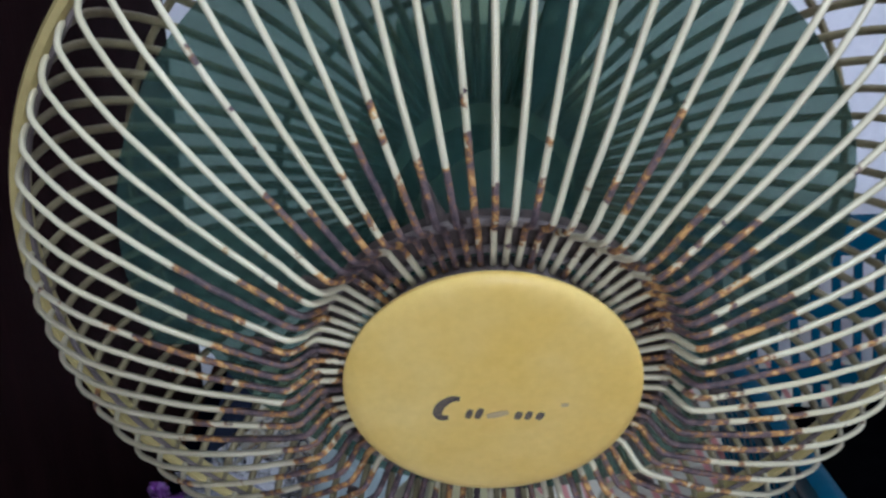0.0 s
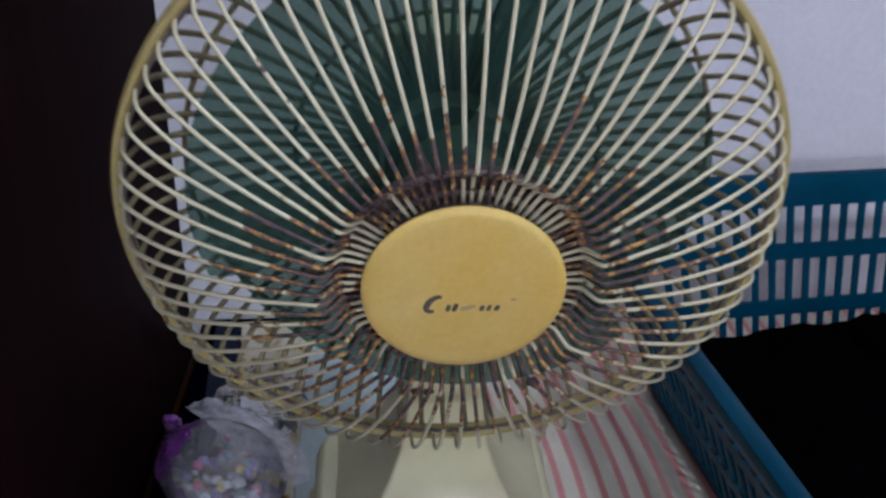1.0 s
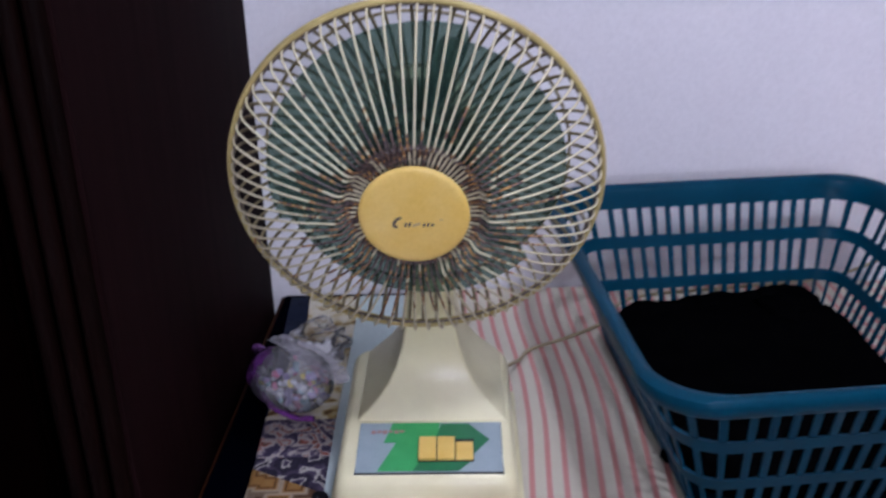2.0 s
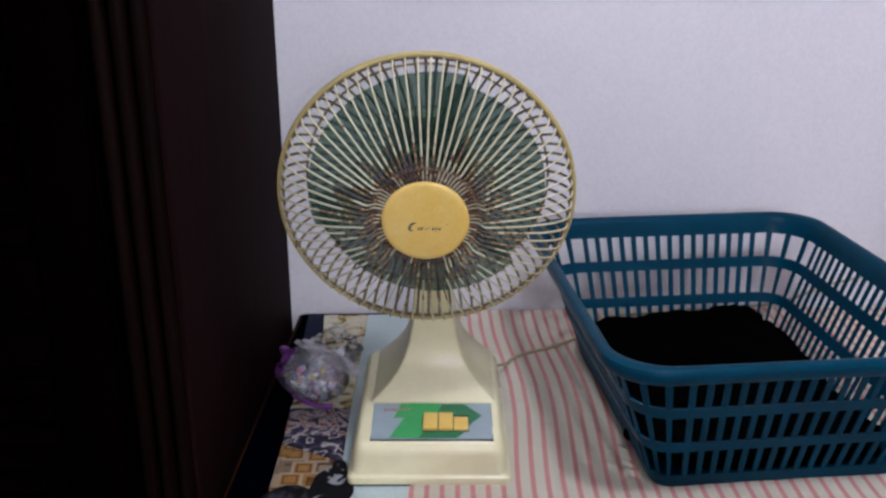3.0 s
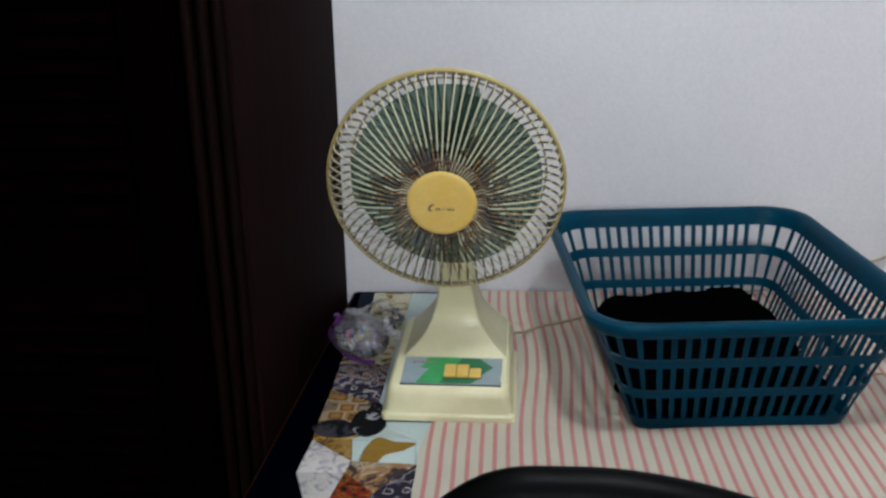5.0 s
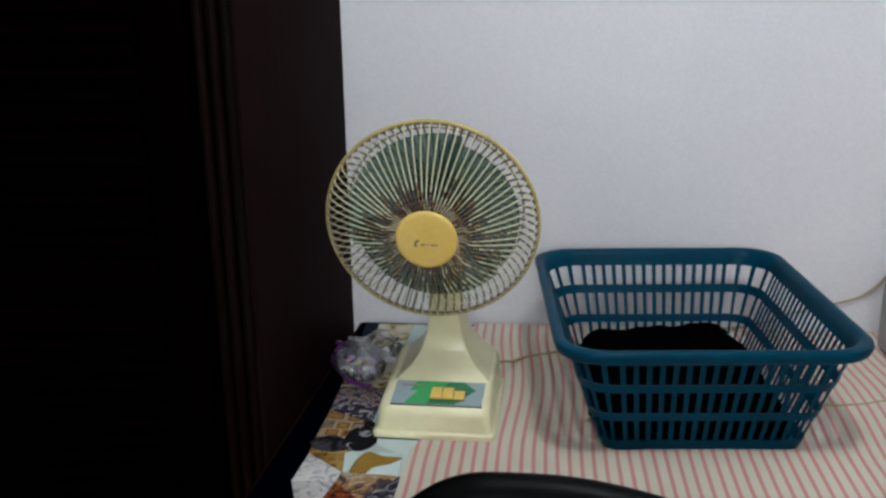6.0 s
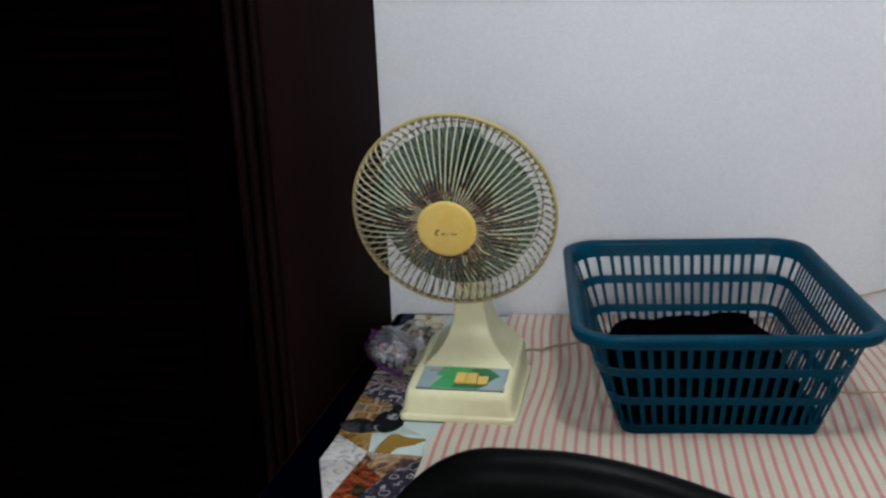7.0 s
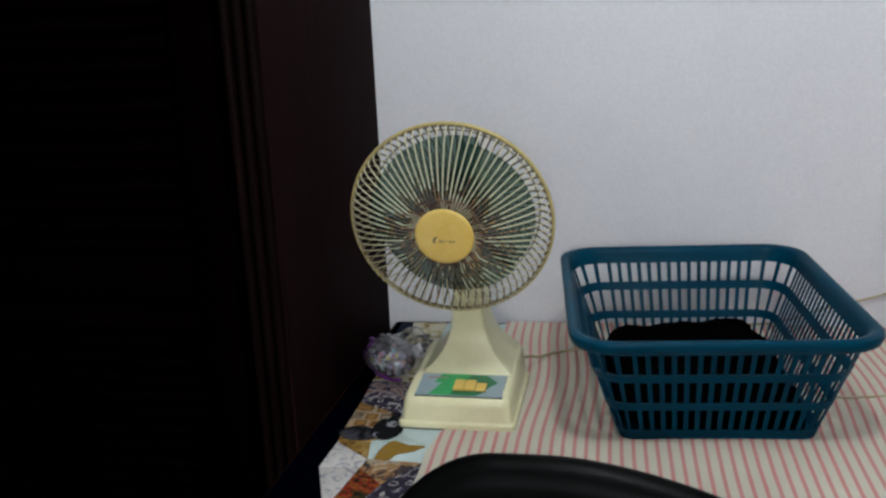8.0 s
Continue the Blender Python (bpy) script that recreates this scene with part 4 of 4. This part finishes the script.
def sweet_bag():
    """Clear crinkled bag of small wrapped pieces, lying on its side."""
    c = Vector((-0.170, 0.235, TABLE + 0.038))
    bag = empty("plastic_bag", pose(c.x, c.y, TABLE), "clear plastic bag of small sweets with purple edging", "bag")

    def blob(rx, ry, rz, rot, wrinkle, seed, shift=(0, 0, 0), sub=4, cut=None):
        bm = bmesh.new()
        bmesh.ops.create_icosphere(bm, subdivisions=sub, radius=1)
        for v in bm.verts:
            k = 1 + wrinkle * noise.noise(v.co * 2.2 + Vector((seed, 0, 0))) + wrinkle * 0.5 * noise.noise(v.co * 6 + Vector((0, seed, 0)))
            v.co = Vector((v.co.x * rx * k, v.co.y * ry * k, v.co.z * rz * k))
        bm.transform(Matrix.Translation(c + Vector(shift)) @ Euler([radians(a) for a in rot]).to_matrix().to_4x4())
        if cut:
            doomed = [f for f in bm.faces if not cut(f.calc_center_median() - c)]
            bmesh.ops.delete(bm, geom=doomed, context="FACES")
        for v in bm.verts:
            v.co.z = max(v.co.z, TABLE + 0.0015 + 0.002)
        return bm
    turn = (0, 0, -46)
    part("bag_film", blob(0.062, 0.047, 0.036, turn, 0.045, 1.0), M_FILM, bag, "clear crinkled film")
    # printed seam along the lower edge, and a twisted tip
    line = smooth_line([(-0.216, 0.268, TABLE + 0.030), (-0.211, 0.246, TABLE + 0.017), (-0.198, 0.224, TABLE + 0.010), (-0.182, 0.207, TABLE + 0.0085), (-0.160, 0.193, TABLE + 0.008), (-0.138, 0.187, TABLE + 0.010)], 5)
    part("purple_edge", tube(line, 0.0036, 8), M_PURPLE, bag, "purple printed film")
    part("purple_edge", blob(0.0627, 0.0477, 0.0367, turn, 0.045, 1.0, cut=lambda p: 0.25 * p.y - 0.85 * p.x + 0.45 * p.z > 0.037), M_PURPLE, bag)
    part("twisted_tip", blob(0.009, 0.006, 0.008, (10, 30, -20), 0.4, 8.0, (-0.046, 0.052, 0.010), 3), M_PURPLE, bag)
    # slack upper side: a milky sheet that sags between its edges
    bm = bmesh.new()
    start, end = Vector((-0.206, 0.296, TABLE + 0.060)), Vector((-0.108, 0.196, TABLE + 0.050))
    rows2 = []
    for j in range(9):
        w = j / 8
        line = []
        for i in range(17):
            u = i / 16
            q = start.lerp(end, u) + Vector((0.035, 0.040, -0.010)) * w * math.sin(math.pi * min(1.0, 0.1 + u * 0.85)) ** 0.6
            q.z += -0.010 * math.sin(math.pi * u) * w + 0.003 * noise.noise((u * 6, w * 4, 2.0))
            line.append(bm.verts.new(q))
        rows2.append(line)
    for p, q in zip(rows2, rows2[1:]):
        for i in range(16):
            bm.faces.new((p[i], p[i + 1], q[i + 1], q[i]))
    part("top_flap", bm, M_FLAP, bag, "slack milky film")
    for i in range(46):
        a, r = random.uniform(0, 6.28), 0.036 * random.uniform(0.05, 1.0) ** 0.5
        size = random.uniform(0.0030, 0.0062)
        u, w = r * 1.25 * math.cos(a), r * 0.90 * math.sin(a)
        p = (0.69 * u + 0.72 * w, -0.72 * u + 0.69 * w, random.uniform(-0.028, 0.016))
        part("sweet", blob(size, size * 0.8, size * 0.7, (random.uniform(0, 90), random.uniform(0, 90), 0), 0.2, i * 1.7, p, 2), SWEETS[(0, 3, 0, 1, 4, 0, 2, 3)[i % 8]], bag)


sweet_bag()


def second_bag():
    c = Vector((-0.150, 0.345, TABLE + 0.022))
    bm = bmesh.new()
    bmesh.ops.create_icosphere(bm, subdivisions=4, radius=1)
    for v in bm.verts:
        k = 1 + 0.3 * noise.noise(v.co * 2.4 + Vector((9, 0, 0))) + 0.12 * noise.noise(v.co * 7)
        v.co = c + Vector((v.co.x * 0.040 * k, v.co.y * 0.05 * k, max(-0.017, v.co.z * 0.026 * k)))
    tagged(part("clear_wrapper", bm, M_WRAP, None), "crumpled clear plastic wrapper lying on the quilt", "wrapper")


second_bag()


def appliance():
    """Only a sliver of it stands in view, past the basket."""
    ap = empty("grey_appliance", pose(0.89, 0.42, TABLE + 0.002), "grey plastic appliance with a dark front standing on the table", "appliance")
    part("body", box(0.836, 0.95, 0.38, 0.47, TABLE + 0.003, TABLE + 0.150, 0.016, 4), M_GREY, ap, angle=60)
    part("dark_trim", box(0.842, 0.850, 0.372, 0.379, TABLE + 0.03, TABLE + 0.13, 0.002), M_DARKGAP, ap, "dark trim")


appliance()


def chair():
    """High-backed chair pushed up to the table; the top of its padded back shows."""
    ch = empty("chair", pose(0.235, -0.55, 0), "black leatherette chair with a padded back before the table", "chair")
    cx, y0 = 0.235, -0.37
    # back pad with an arched top
    bm = bmesh.new()
    nx, nz = 40, 24
    front, backs = [], []

    def top_at(s):
        return 0.9022 - 0.054 * max(0.0, s + 0.2) ** 1.7 - 0.34 * max(0.0, -s - 0.45) ** 2.2
    for j in range(nz + 1):
        fr, bk = [], []
        for i in range(nx + 1):
            s = i / nx * 2 - 1
            v = j / nz
            zt = top_at(s)
            z = 0.50 + (zt - 0.50) * v
            x = cx + s * 0.270
            y = y0 - 0.030 * s * s - 0.02 * s
            rim_ = min(1.0, (1 - v) / 0.10) ** 0.5 * min(1.0, (1 - abs(s)) / 0.06) ** 0.5 if v > 0.5 else min(1.0, (1 - abs(s)) / 0.06) ** 0.5
            th = 0.006 + 0.024 * rim_
            fr.append(bm.verts.new((x, y - th, z)))
            bk.append(bm.verts.new((x, y + th, z)))
        front.append(fr)
        backs.append(bk)
    for g, flip in ((front, False), (backs, True)):
        for j in range(nz):
            for i in range(nx):
                q = (g[j][i], g[j][i + 1], g[j + 1][i + 1], g[j + 1][i])
                bm.faces.new(q[::-1] if flip else q)
    for i in range(nx):
        bm.faces.new((front[nz][i], front[nz][i + 1], backs[nz][i + 1], backs[nz][i]))
        bm.faces.new((front[0][i], backs[0][i], backs[0][i + 1], front[0][i + 1]))
    for j in range(nz):
        bm.faces.new((front[j][0], front[j + 1][0], backs[j + 1][0], backs[j][0]))
        bm.faces.new((front[j][nx], backs[j][nx], backs[j + 1][nx], front[j + 1][nx]))
    part("backrest", bm, M_CHAIR, ch, "arched black leatherette back", angle=60)
    part("seat", box(cx - 0.24, cx + 0.24, y0 - 0.48, y0 - 0.05, 0.41, 0.48, 0.02, 4), M_CHAIR, ch)
    for sx in (-0.2, 0.2):
        part("upright", tube([(cx + sx, y0, 0.42), (cx + sx, y0, 0.56)], 0.012, 10), M_DARKGAP, ch)
        for yy in (y0 - 0.44, y0 - 0.02):
            part("leg", tube([(cx + sx, yy, 0.415), (cx + sx * 1.05, yy, 0.0)], 0.012, 10), M_DARKGAP, ch)


chair()


def light_fittings():
    f = empty("ceiling_light", pose(*CEILING_LIGHT, 2.7), "round white ceiling light fitting", "ceiling light")
    bm = lathe([(0.0001, 2.70), (0.16, 2.70), (0.16, 2.655), (0.15, 2.645), (0.0001, 2.645)], 48)
    bm.transform(Matrix.Translation((*CEILING_LIGHT, 0)))
    part("housing", bm, M_LAMP, f)
    # invented fitting, out of view, to carry the added fill lamp
    x, y, z = FILL_LIGHT
    w = empty("fill_fitting", pose(x, y, z), "small white fitting added on the unseen wall for the fill lamp", "wall light")
    part("back_plate", box(x - 0.06, x + 0.06, y, y + 0.012, z - 0.09, z + 0.09, 0.004), M_LAMP, w)
    part("fill_lamp_holder", tube([(x, y + 0.012, z - 0.05), (x, y + 0.035, z - 0.05)], 0.022, 16), M_LAMP, w)


light_fittings()
